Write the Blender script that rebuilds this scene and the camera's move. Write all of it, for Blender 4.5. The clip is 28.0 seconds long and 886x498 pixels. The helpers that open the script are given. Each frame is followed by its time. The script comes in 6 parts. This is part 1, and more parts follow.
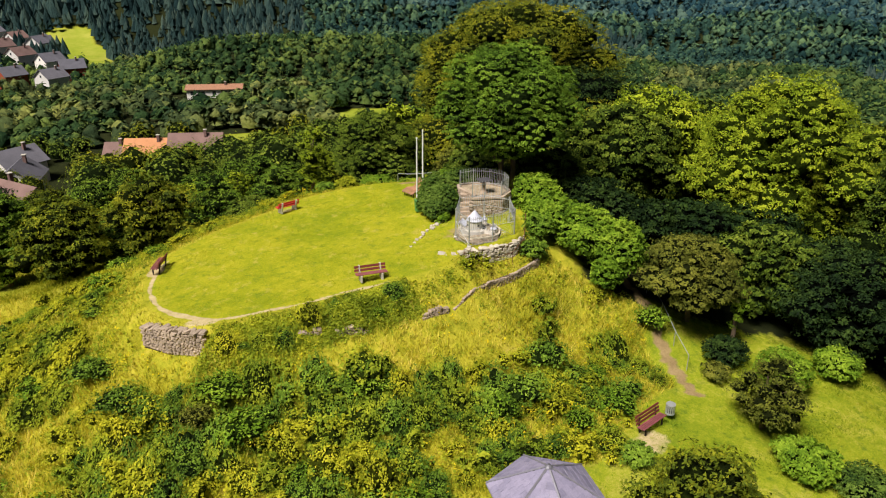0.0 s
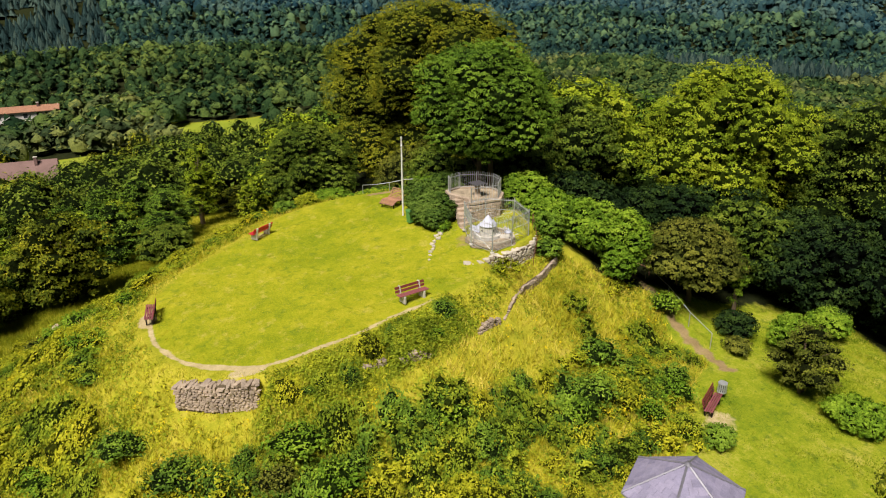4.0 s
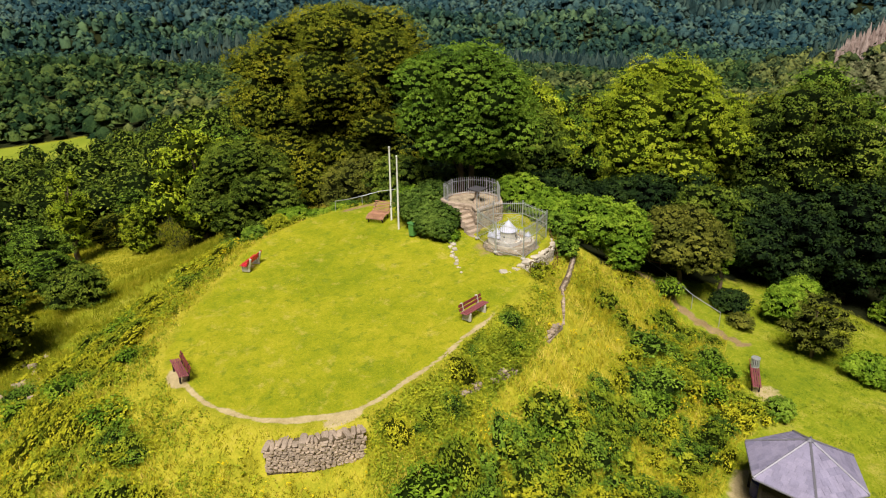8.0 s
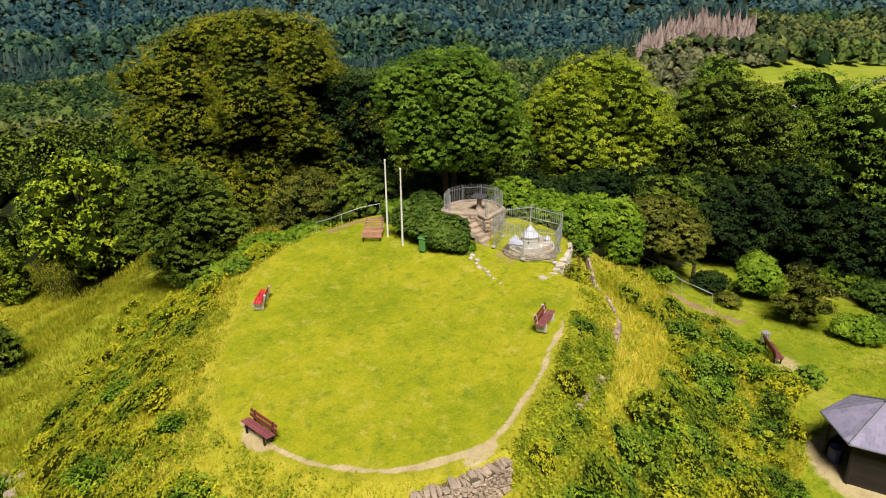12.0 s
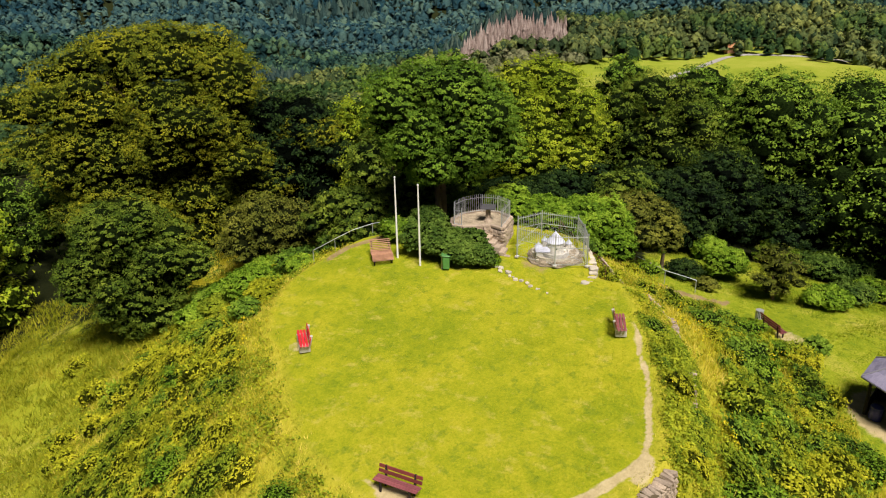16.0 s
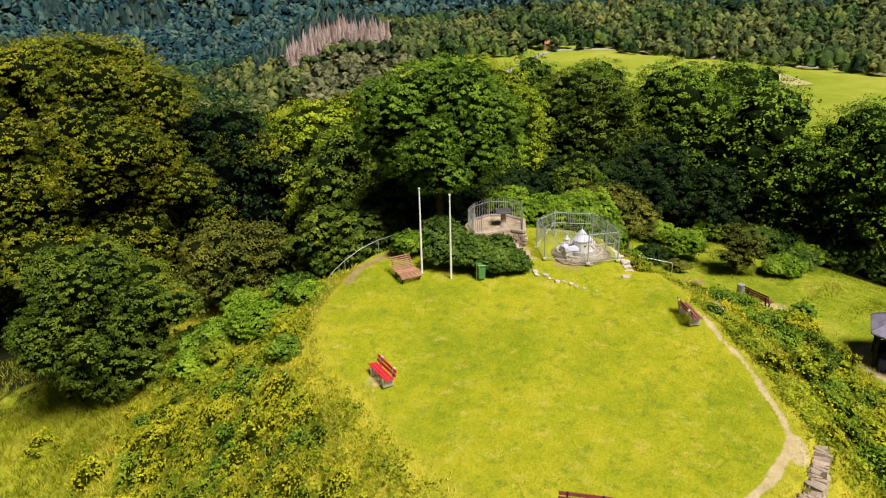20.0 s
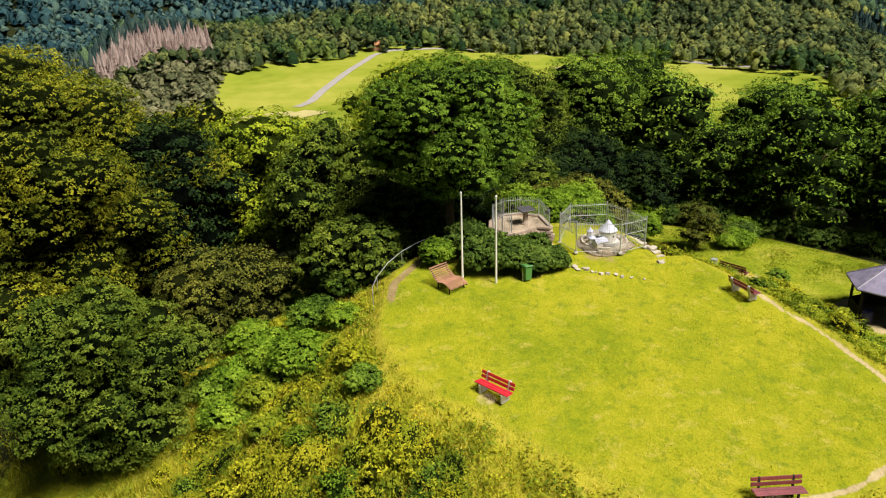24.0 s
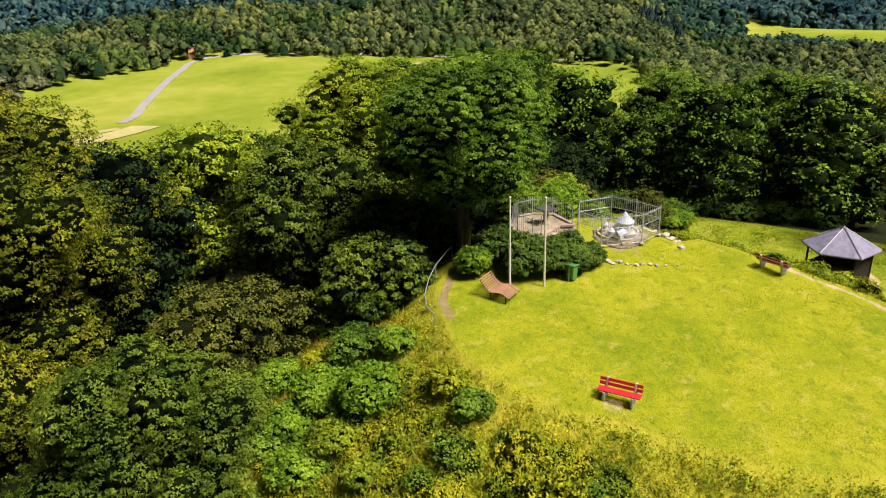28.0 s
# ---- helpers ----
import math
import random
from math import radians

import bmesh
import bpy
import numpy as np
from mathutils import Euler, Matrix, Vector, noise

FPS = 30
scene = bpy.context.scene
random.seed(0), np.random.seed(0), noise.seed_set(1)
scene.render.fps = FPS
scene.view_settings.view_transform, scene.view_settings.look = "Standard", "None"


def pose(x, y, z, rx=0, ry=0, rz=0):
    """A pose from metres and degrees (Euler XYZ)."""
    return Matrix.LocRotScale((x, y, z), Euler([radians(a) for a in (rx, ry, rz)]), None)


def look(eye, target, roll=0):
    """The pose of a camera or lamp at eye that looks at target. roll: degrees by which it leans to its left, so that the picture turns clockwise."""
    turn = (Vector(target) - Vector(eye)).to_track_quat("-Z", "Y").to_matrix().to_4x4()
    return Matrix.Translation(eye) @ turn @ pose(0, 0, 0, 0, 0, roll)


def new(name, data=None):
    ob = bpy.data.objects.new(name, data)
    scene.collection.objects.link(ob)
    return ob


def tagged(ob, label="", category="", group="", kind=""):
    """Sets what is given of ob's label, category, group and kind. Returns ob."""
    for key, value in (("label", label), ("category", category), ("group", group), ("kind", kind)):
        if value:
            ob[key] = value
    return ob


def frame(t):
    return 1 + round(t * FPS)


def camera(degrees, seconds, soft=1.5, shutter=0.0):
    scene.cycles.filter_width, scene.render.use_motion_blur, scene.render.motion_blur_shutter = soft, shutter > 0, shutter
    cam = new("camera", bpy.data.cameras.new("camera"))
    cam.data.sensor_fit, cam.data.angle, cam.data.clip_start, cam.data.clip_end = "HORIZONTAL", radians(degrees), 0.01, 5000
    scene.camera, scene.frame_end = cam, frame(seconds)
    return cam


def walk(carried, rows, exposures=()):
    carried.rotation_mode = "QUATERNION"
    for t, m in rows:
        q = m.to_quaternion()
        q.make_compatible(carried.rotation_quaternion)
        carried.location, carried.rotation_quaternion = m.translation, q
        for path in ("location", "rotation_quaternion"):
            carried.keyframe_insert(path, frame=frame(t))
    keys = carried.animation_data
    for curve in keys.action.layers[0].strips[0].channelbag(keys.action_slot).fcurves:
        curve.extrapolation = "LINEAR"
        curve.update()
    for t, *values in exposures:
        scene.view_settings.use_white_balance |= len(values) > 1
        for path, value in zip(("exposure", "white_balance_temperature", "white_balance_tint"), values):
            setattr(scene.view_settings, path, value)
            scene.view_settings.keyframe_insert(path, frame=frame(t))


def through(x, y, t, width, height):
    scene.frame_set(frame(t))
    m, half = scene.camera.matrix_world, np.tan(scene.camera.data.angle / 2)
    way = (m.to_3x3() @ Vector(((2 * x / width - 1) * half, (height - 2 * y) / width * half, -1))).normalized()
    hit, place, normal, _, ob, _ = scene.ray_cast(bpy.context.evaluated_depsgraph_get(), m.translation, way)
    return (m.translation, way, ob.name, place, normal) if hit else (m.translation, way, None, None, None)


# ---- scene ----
cam = camera(62.60, 28.0, soft=1.1)
# seconds, place in metres, yaw, pitch and roll in degrees
ROWS = [
    (0.0, -0.626, 0.729, 16.905, 0.69, -22.46, -0.45),
    (0.5, -1.902, 0.966, 16.853, -1.16, -22.42, -0.31),
    (1.0, -3.207, 1.251, 16.820, -3.01, -22.40, -0.19),
    (1.5, -4.514, 1.590, 16.780, -4.87, -22.39, -0.09),
    (2.0, -5.742, 1.937, 16.737, -6.62, -22.37, 0.02),
    (2.5, -7.062, 2.355, 16.692, -8.51, -22.34, 0.12),
    (3.0, -8.386, 2.821, 16.667, -10.40, -22.32, 0.21),
    (3.5, -9.688, 3.319, 16.636, -12.28, -22.30, 0.25),
    (5.5, -14.750, 5.706, 16.566, -19.84, -22.25, 0.42),
    (6.0, -15.977, 6.411, 16.550, -21.74, -22.25, 0.43),
    (6.5, -17.181, 7.163, 16.531, -23.64, -22.20, 0.44),
    (7.0, -18.352, 7.955, 16.511, -25.56, -22.21, 0.45),
    (7.5, -19.500, 8.779, 16.487, -27.48, -22.18, 0.44),
    (8.0, -20.606, 9.635, 16.485, -29.38, -22.17, 0.47),
    (8.5, -21.694, 10.531, 16.464, -31.27, -22.13, 0.47),
    (9.0, -22.741, 11.450, 16.448, -33.16, -22.10, 0.48),
    (9.5, -23.753, 12.410, 16.421, -35.05, -22.07, 0.49),
    (10.0, -24.740, 13.401, 16.399, -36.98, -22.03, 0.49),
    (10.5, -25.684, 14.416, 16.382, -38.90, -21.99, 0.54),
    (11.0, -26.585, 15.471, 16.356, -40.83, -21.96, 0.55),
    (11.5, -27.469, 16.557, 16.335, -42.76, -21.91, 0.56),
    (12.0, -28.327, 17.667, 16.336, -44.70, -21.89, 0.59),
    (12.5, -29.143, 18.792, 16.328, -46.59, -21.84, 0.63),
    (14.5, -31.941, 23.513, 16.306, -54.04, -21.66, 0.74),
    (15.0, -32.553, 24.748, 16.329, -55.95, -21.61, 0.77),
    (15.5, -33.118, 26.014, 16.361, -57.90, -21.59, 0.83),
    (16.0, -33.636, 27.311, 16.370, -59.80, -21.57, 0.87),
    (16.5, -34.115, 28.616, 16.389, -61.69, -21.57, 0.93),
    (17.0, -34.555, 29.936, 16.386, -63.61, -21.55, 0.97),
    (17.5, -34.949, 31.279, 16.385, -65.54, -21.54, 1.02),
    (18.0, -35.305, 32.628, 16.379, -67.47, -21.55, 1.08),
    (18.5, -35.608, 33.993, 16.359, -69.39, -21.56, 1.13),
    (19.0, -35.873, 35.366, 16.342, -71.30, -21.57, 1.19),
    (19.5, -36.084, 36.753, 16.353, -73.19, -21.59, 1.22),
    (20.0, -36.250, 38.147, 16.342, -75.09, -21.62, 1.28),
    (20.5, -36.378, 39.540, 16.310, -76.97, -21.65, 1.32),
    (21.0, -36.468, 40.948, 16.273, -78.86, -21.67, 1.38),
    (21.5, -36.521, 42.363, 16.270, -80.77, -21.68, 1.43),
    (23.5, -36.294, 47.935, 16.258, -88.27, -21.81, 1.55),
    (24.0, -36.116, 49.321, 16.212, -90.19, -21.81, 1.59),
    (24.5, -35.889, 50.707, 16.180, -92.10, -21.86, 1.62),
    (25.0, -35.609, 52.100, 16.186, -94.11, -21.90, 1.65),
    (25.5, -35.270, 53.477, 16.173, -96.10, -21.95, 1.70),
    (26.0, -34.876, 54.837, 16.186, -98.02, -21.99, 1.73),
    (26.5, -34.426, 56.181, 16.225, -99.98, -22.05, 1.76),
    (27.0, -33.918, 57.517, 16.263, -101.93, -22.09, 1.80),
    (27.5, -33.349, 58.829, 16.292, -103.88, -22.13, 1.82),
    (28.0, -32.735, 60.116, 16.284, -105.86, -22.15, 1.84),
]
walk(cam, [(t, pose(x, y, z, 90 + pitch, roll, yaw)) for t, x, y, z, yaw, pitch, roll in ROWS], [(0, 0.12, 6500, 16), (3, 0.1, 6500, 16), (7, 0.05, 6500, 16), (18, 0.13, 6500, 16), (25, 0.26, 6500, 16), (28, 0.31, 6500, 16)])

# ---- light ----
world = bpy.data.worlds.new("sky")
scene.world = world
world.use_nodes = True
wn = world.node_tree.nodes
sky = wn.new("ShaderNodeTexSky")
sky.sky_type = "NISHITA"
sky.sun_disc = False
SUN_EL, SUN_AZ = radians(58), radians(218)
sky.sun_elevation, sky.sun_rotation = SUN_EL, SUN_AZ
sky.air_density, sky.dust_density = 1.0, 2.0
wn["Background"].inputs["Strength"].default_value = 0.012
world.node_tree.links.new(sky.outputs["Color"], wn["Background"].inputs["Color"])
sun = new("sun", bpy.data.lights.new("sun", "SUN"))
sun.data.energy, sun.data.angle, sun.data.color = 5.5, radians(20), (1.0, 0.95, 0.84)
SUN_DIR = Vector((math.sin(SUN_AZ) * math.cos(SUN_EL), math.cos(SUN_AZ) * math.cos(SUN_EL), math.sin(SUN_EL)))
sun.matrix_world = look(SUN_DIR * 200, (0, 0, 0))
scene.view_settings.exposure = 0.1

# ---- materials ----


class Nodes:
    """A short way to wire a material."""

    def __init__(self, name, rough=0.8, spec=0.2, metal=0.0):
        self.m = bpy.data.materials.new(name)
        self.m.use_nodes = True
        self.t = self.m.node_tree
        self.b = self.t.nodes["Principled BSDF"]
        self.b.inputs["Roughness"].default_value = rough
        self.b.inputs["Specular IOR Level"].default_value = spec
        self.b.inputs["Metallic"].default_value = metal
        self.geo = self.t.nodes.new("ShaderNodeNewGeometry")
        self.obj = self.t.nodes.new("ShaderNodeObjectInfo")

    def link(self, a, b):
        self.t.links.new(a, b)

    def noise(self, scale, detail=3.0, rough=0.6, stretch=None):
        n = self.t.nodes.new("ShaderNodeTexNoise")
        n.inputs["Scale"].default_value = scale
        n.inputs["Detail"].default_value = detail
        n.inputs["Roughness"].default_value = rough
        if stretch:
            v = self.t.nodes.new("ShaderNodeVectorMath")
            v.operation = "MULTIPLY"
            v.inputs[1].default_value = stretch
            self.link(self.geo.outputs["Position"], v.inputs[0])
            self.link(v.outputs[0], n.inputs["Vector"])
        else:
            self.link(self.geo.outputs["Position"], n.inputs["Vector"])
        return n.outputs["Fac"]

    def ramp(self, fac, stops):
        r = self.t.nodes.new("ShaderNodeValToRGB")
        e = r.color_ramp.elements
        while len(e) < len(stops):
            e.new(0.5)
        for k, (p, c) in zip(e, stops):
            k.position, k.color = p, (*c, 1)
        self.link(fac, r.inputs["Fac"])
        return r.outputs["Color"]

    def mix(self, fac, a, b, mode="MIX"):
        n = self.t.nodes.new("ShaderNodeMix")
        n.data_type, n.blend_type = "RGBA", mode
        for sock, v in ((n.inputs[0], fac), (n.inputs[6], a), (n.inputs[7], b)):
            if isinstance(v, (int, float)):
                sock.default_value = v
            elif isinstance(v, tuple):
                sock.default_value = (*v, 1)
            else:
                self.link(v, sock)
        return n.outputs[2]

    def math(self, op, a, b=0.0, clamp=False):
        n = self.t.nodes.new("ShaderNodeMath")
        n.operation, n.use_clamp = op, clamp
        for sock, v in zip(n.inputs, (a, b)):
            if isinstance(v, (int, float)):
                sock.default_value = v
            else:
                self.link(v, sock)
        return n.outputs[0]

    def attr(self, name):
        n = self.t.nodes.new("ShaderNodeAttribute")
        n.attribute_name = name
        return n.outputs["Fac"]

    def colour(self, c):
        self.link(c, self.b.inputs["Base Color"])

    def bump(self, h, strength=0.3, dist=0.05):
        n = self.t.nodes.new("ShaderNodeBump")
        n.inputs["Strength"].default_value, n.inputs["Distance"].default_value = strength, dist
        self.link(h, n.inputs["Height"])
        self.link(n.outputs["Normal"], self.b.inputs["Normal"])


def shade(c, k):
    return tuple(min(1.0, v * k) for v in c)


def plain(name, c, rough=0.6, spec=0.3, metal=0.0, scale=9.0, var=0.35, bump=0.2, stretch=None, dist=0.02):
    """A worn surface: two scales of tone, fine relief, each piece a little different."""
    n = Nodes(name, rough, spec, metal)
    big, fine = n.noise(scale * 0.22, 3), n.noise(scale * 2.6, 4, 0.7, stretch)
    f = n.math("ADD", n.math("MULTIPLY", big, 0.5), n.math("MULTIPLY", fine, 0.5))
    col = n.ramp(f, [(0.3, shade(c, 1 - var)), (0.5, c), (0.72, shade(c, 1 + var))])
    piece = n.ramp(n.obj.outputs["Random"], [(0.0, (0.82, 0.82, 0.82)), (1.0, (1.12, 1.1, 1.06))])
    n.colour(n.mix(1.0, col, piece, "MULTIPLY"))
    n.bump(fine, bump, dist)
    return n.m


INNER_SHADE = {}


def shaded_inner_leaves(name, dark, mid, patch):
    """The mass of leaves deeper in a crown: shade put into darker tones, leafy relief."""
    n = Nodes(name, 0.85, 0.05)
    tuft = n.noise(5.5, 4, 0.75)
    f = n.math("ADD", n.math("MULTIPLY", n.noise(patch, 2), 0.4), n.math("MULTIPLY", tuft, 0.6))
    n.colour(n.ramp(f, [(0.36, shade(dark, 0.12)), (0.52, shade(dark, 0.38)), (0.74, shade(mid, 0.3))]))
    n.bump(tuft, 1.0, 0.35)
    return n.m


def foliage(name, dark, mid, light, patch=0.35, through=0.28):
    """Leaves: tone by leaf, by bough and by tree."""
    n = Nodes(name, 0.7, 0.08)
    leaf = n.geo.outputs["Random Per Island"]
    bough, spray = n.noise(patch, 2), n.noise(1.7, 3, 0.65)
    f = n.math("ADD", n.math("MULTIPLY", leaf, 0.16), n.math("ADD", n.math("MULTIPLY", bough, 0.54), n.math("MULTIPLY", spray, 0.54)))
    col = n.ramp(f, [(0.45, dark), (0.6, mid), (0.79, light)])
    tone = n.ramp(n.obj.outputs["Random"], [(0.0, (0.86, 0.9, 0.85)), (1.0, (1.1, 1.05, 1.05))])
    col = n.mix(1.0, col, tone, "MULTIPLY")
    n.colour(col)
    tr = n.t.nodes.new("ShaderNodeBsdfTranslucent")
    n.link(n.mix(1.0, col, (1.1, 1.15, 0.6), "MULTIPLY"), tr.inputs["Color"])
    ms = n.t.nodes.new("ShaderNodeMixShader")
    ms.inputs[0].default_value = through
    n.link(n.b.outputs[0], ms.inputs[1])
    n.link(tr.outputs[0], ms.inputs[2])
    n.link(ms.outputs[0], n.t.nodes["Material Output"].inputs["Surface"])
    # a darker copy for the crown's inside, with shade painted into its colour
    INNER_SHADE[name] = shaded_inner_leaves(name.replace("leaves", "shaded_inner_leaves"), dark, mid, patch)
    return n.m


def woods(name, dark, mid, light):
    """Crowns of distant trees: tone by tree and by bough, with leafy relief."""
    n = Nodes(name, 0.85, 0.08)
    f = n.math("ADD", n.math("MULTIPLY", n.geo.outputs["Random Per Island"], 0.34), n.math("ADD", n.math("MULTIPLY", n.noise(0.9, 4, 0.7), 0.3), n.math("MULTIPLY", n.noise(0.028, 4, 0.6), 0.62)))
    n.colour(n.ramp(f, [(0.46, dark), (0.64, mid), (0.86, light)]))
    n.bump(n.noise(1.3, 4, 0.75), 0.9, 1.2)
    return n.m


def ground_material():
    n = Nodes("ground_cover", 0.95, 0.08)
    big, mid, fine = n.noise(0.16, 4, 0.6), n.noise(1.1, 4, 0.65), n.noise(9.0, 5, 0.75)
    streak = n.noise(2.6, 5, 0.75, (1.0, 0.7, 1.0))
    rough_f = n.math("ADD", n.math("MULTIPLY", mid, 0.6), n.math("MULTIPLY", fine, 0.4))
    wild = n.ramp(rough_f, [(0.3, (0.12, 0.15, 0.012)), (0.44, (0.31, 0.32, 0.02)), (0.56, (0.46, 0.42, 0.035)), (0.76, (0.5, 0.4, 0.11))])
    patch = n.noise(0.55, 5, 0.7)
    lf = n.math("ADD", n.math("MULTIPLY", n.math("ADD", big, patch), 0.24), n.math("ADD", n.math("MULTIPLY", streak, 0.16), n.math("ADD", n.math("MULTIPLY", fine, 0.26), n.math("MULTIPLY", n.noise(24.0, 3, 0.7), 0.12))))
    lawn = n.ramp(lf, [(0.38, (0.11, 0.18, 0.008)), (0.45, (0.22, 0.275, 0.01)), (0.52, (0.33, 0.35, 0.014)), (0.585, (0.44, 0.405, 0.026)), (0.67, (0.58, 0.49, 0.1))])
    lower = n.ramp(lf, [(0.38, (0.075, 0.14, 0.008)), (0.45, (0.165, 0.24, 0.012)), (0.52, (0.28, 0.325, 0.016)), (0.61, (0.46, 0.41, 0.08))])
    clover = n.ramp(n.noise(1.9, 4, 0.6), [(0.55, (0.0, 0.0, 0.0)), (0.68, (0.75, 0.75, 0.75))])
    lawn = n.mix(clover, lawn, n.ramp(fine, [(0.3, (0.1, 0.17, 0.01)), (0.7, (0.25, 0.31, 0.02))]))
    lower = n.mix(clover, lower, n.ramp(fine, [(0.3, (0.06, 0.12, 0.01)), (0.7, (0.17, 0.24, 0.02))]))
    dry = n.ramp(n.noise(1.3, 5, 0.7, (1.0, 0.8, 1.0)), [(0.55, (0.0, 0.0, 0.0)), (0.68, (0.7, 0.7, 0.7))])
    lawn = n.mix(dry, lawn, n.ramp(fine, [(0.3, (0.36, 0.34, 0.03)), (0.7, (0.6, 0.5, 0.12))]))
    dirt = n.ramp(rough_f, [(0.3, (0.36, 0.28, 0.13)), (0.55, (0.56, 0.46, 0.25)), (0.75, (0.68, 0.58, 0.36))])
    # near-black wood floor: the shade below trees is put into its colour
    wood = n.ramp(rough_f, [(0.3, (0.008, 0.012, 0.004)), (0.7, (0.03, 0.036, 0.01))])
    mead = n.ramp(n.math("ADD", n.math("MULTIPLY", n.noise(0.02, 4), 0.6), n.math("MULTIPLY", lf, 0.4)), [(0.38, (0.16, 0.22, 0.018)), (0.5, (0.255, 0.31, 0.028)), (0.62, (0.38, 0.385, 0.065))])
    edge = n.math("MULTIPLY", n.math("SUBTRACT", mid, 0.5), 1.3)

    def mask(name):
        v = n.math("ADD", n.attr(name), edge)
        return n.math("MULTIPLY", n.math("SUBTRACT", v, 0.35), 3.0, True)

    col = n.mix(mask("woodland_shade"), wild, wood)
    col = n.mix(mask("meadow"), col, mead)
    col = n.mix(mask("lawn"), col, lawn)
    col = n.mix(mask("lower_lawn"), col, lower)
    col = n.mix(mask("dirt"), col, dirt)
    col = n.mix(mask("earth"), col, n.ramp(rough_f, [(0.3, (0.19, 0.13, 0.06)), (0.55, (0.34, 0.25, 0.12)), (0.75, (0.46, 0.36, 0.2))]))
    n.colour(col)
    n.bump(n.math("ADD", n.math("MULTIPLY", mid, 0.4), n.math("MULTIPLY", fine, 0.6)), 0.8, 0.14)
    return n.m


GROUND = ground_material()
LEAF_BEECH = foliage("olive_leaves", (0.036, 0.06, 0.007), (0.122, 0.16, 0.011), (0.365, 0.365, 0.02), 0.3, 0.12)
LEAF_ASH = foliage("green_leaves", (0.04, 0.085, 0.012), (0.12, 0.22, 0.02), (0.28, 0.42, 0.04), 0.35, 0.14)
LEAF_YELLOW = foliage("yellow_green_leaves", (0.092, 0.155, 0.01), (0.26, 0.36, 0.017), (0.52, 0.58, 0.036), 0.35, 0.18)
LEAF_MAPLE = foliage("maple_leaves", (0.027, 0.055, 0.0085), (0.096, 0.152, 0.015), (0.25, 0.31, 0.034), 0.35, 0.1)
# dark leaves brought near black: the wood's shade is put into their colour
LEAF_SHADE = foliage("dark_leaves", (0.004, 0.012, 0.004), (0.014, 0.034, 0.008), (0.052, 0.095, 0.016), 0.3, 0.06)
LEAF_BRIGHT = foliage("bright_leaves", (0.045, 0.1, 0.008), (0.15, 0.27, 0.016), (0.34, 0.48, 0.04), 0.5, 0.14)
LEAF_BROWN = foliage("brown_green_leaves", (0.04, 0.056, 0.01), (0.112, 0.134, 0.018), (0.235, 0.248, 0.034), 0.5, 0.12)
LEAF_IVY = foliage("hedge_leaves", (0.02, 0.05, 0.01), (0.07, 0.13, 0.018), (0.17, 0.26, 0.04), 0.6, 0.1)
LEAF_HERB = foliage("herb_leaves", (0.15, 0.19, 0.01), (0.38, 0.41, 0.02), (0.66, 0.62, 0.035), 0.5, 0.22)
LEAF_WEED = foliage("weed_leaves", (0.07, 0.12, 0.01), (0.24, 0.32, 0.02), (0.48, 0.52, 0.035), 0.5, 0.22)
LEAF_GREY = woods("grey_leaves", (0.09, 0.11, 0.05), (0.2, 0.215, 0.1), (0.36, 0.34, 0.18))
LEAF_MID = woods("valley_wood_leaves", (0.013, 0.039, 0.015), (0.05, 0.1, 0.03), (0.18, 0.25, 0.05))
# far leaves are blued: distance haze is put into the base colour
LEAF_HAZE = woods("hazy_forest_leaves", (0.009, 0.034, 0.034), (0.037, 0.09, 0.063), (0.13, 0.22, 0.095))
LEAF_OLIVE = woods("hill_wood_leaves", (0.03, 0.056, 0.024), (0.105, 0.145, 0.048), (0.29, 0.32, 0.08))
# bluer still, as thicker haze painted into the farthest woods
LEAF_HAZE_BLUE = woods("haze_blue_leaves", (0.012, 0.048, 0.066), (0.042, 0.1, 0.105), (0.125, 0.205, 0.145))
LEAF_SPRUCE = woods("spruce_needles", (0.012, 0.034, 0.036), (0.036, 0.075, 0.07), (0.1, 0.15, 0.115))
LEAF_DEAD = woods("dead_needles", (0.26, 0.19, 0.17), (0.42, 0.32, 0.28), (0.58, 0.47, 0.42))
GRASS = foliage("tall_grass", (0.27, 0.27, 0.013), (0.54, 0.49, 0.033), (0.8, 0.67, 0.15), 0.4, 0.25)
LAWN_GRASS = foliage("mown_grass", (0.24, 0.29, 0.008), (0.31, 0.35, 0.008), (0.5, 0.44, 0.03), 0.3, 0.25)
MEADOW_GRASS = foliage("meadow_grass_blades", (0.13, 0.165, 0.008), (0.26, 0.28, 0.012), (0.44, 0.4, 0.035), 0.4, 0.22)
LOW_GRASS = foliage("short_grass", (0.1, 0.165, 0.008), (0.235, 0.305, 0.012), (0.42, 0.41, 0.03), 0.4, 0.2)
FLOWER = foliage("yellow_flowers", (0.5, 0.38, 0.01), (0.7, 0.56, 0.015), (0.82, 0.68, 0.03))
BARK = plain("bark", (0.2, 0.15, 0.1), 0.95, 0.05, scale=7, stretch=(3, 3, 0.5), bump=0.8, dist=0.05)
STONE = plain("field_stone", (0.42, 0.34, 0.265), 0.9, 0.1, scale=6, var=0.5, bump=0.6)
PALE_STONE = plain("pale_stone", (0.52, 0.475, 0.39), 0.9, 0.1, scale=6, var=0.3, bump=0.5)
MORTAR = plain("earth_joint", (0.14, 0.11, 0.07), 0.95, 0.05, scale=8, bump=0.5)
GRAVEL = plain("gravel_floor", (0.36, 0.3, 0.22), 0.95, 0.1, scale=9, var=0.7, bump=0.9, dist=0.05)
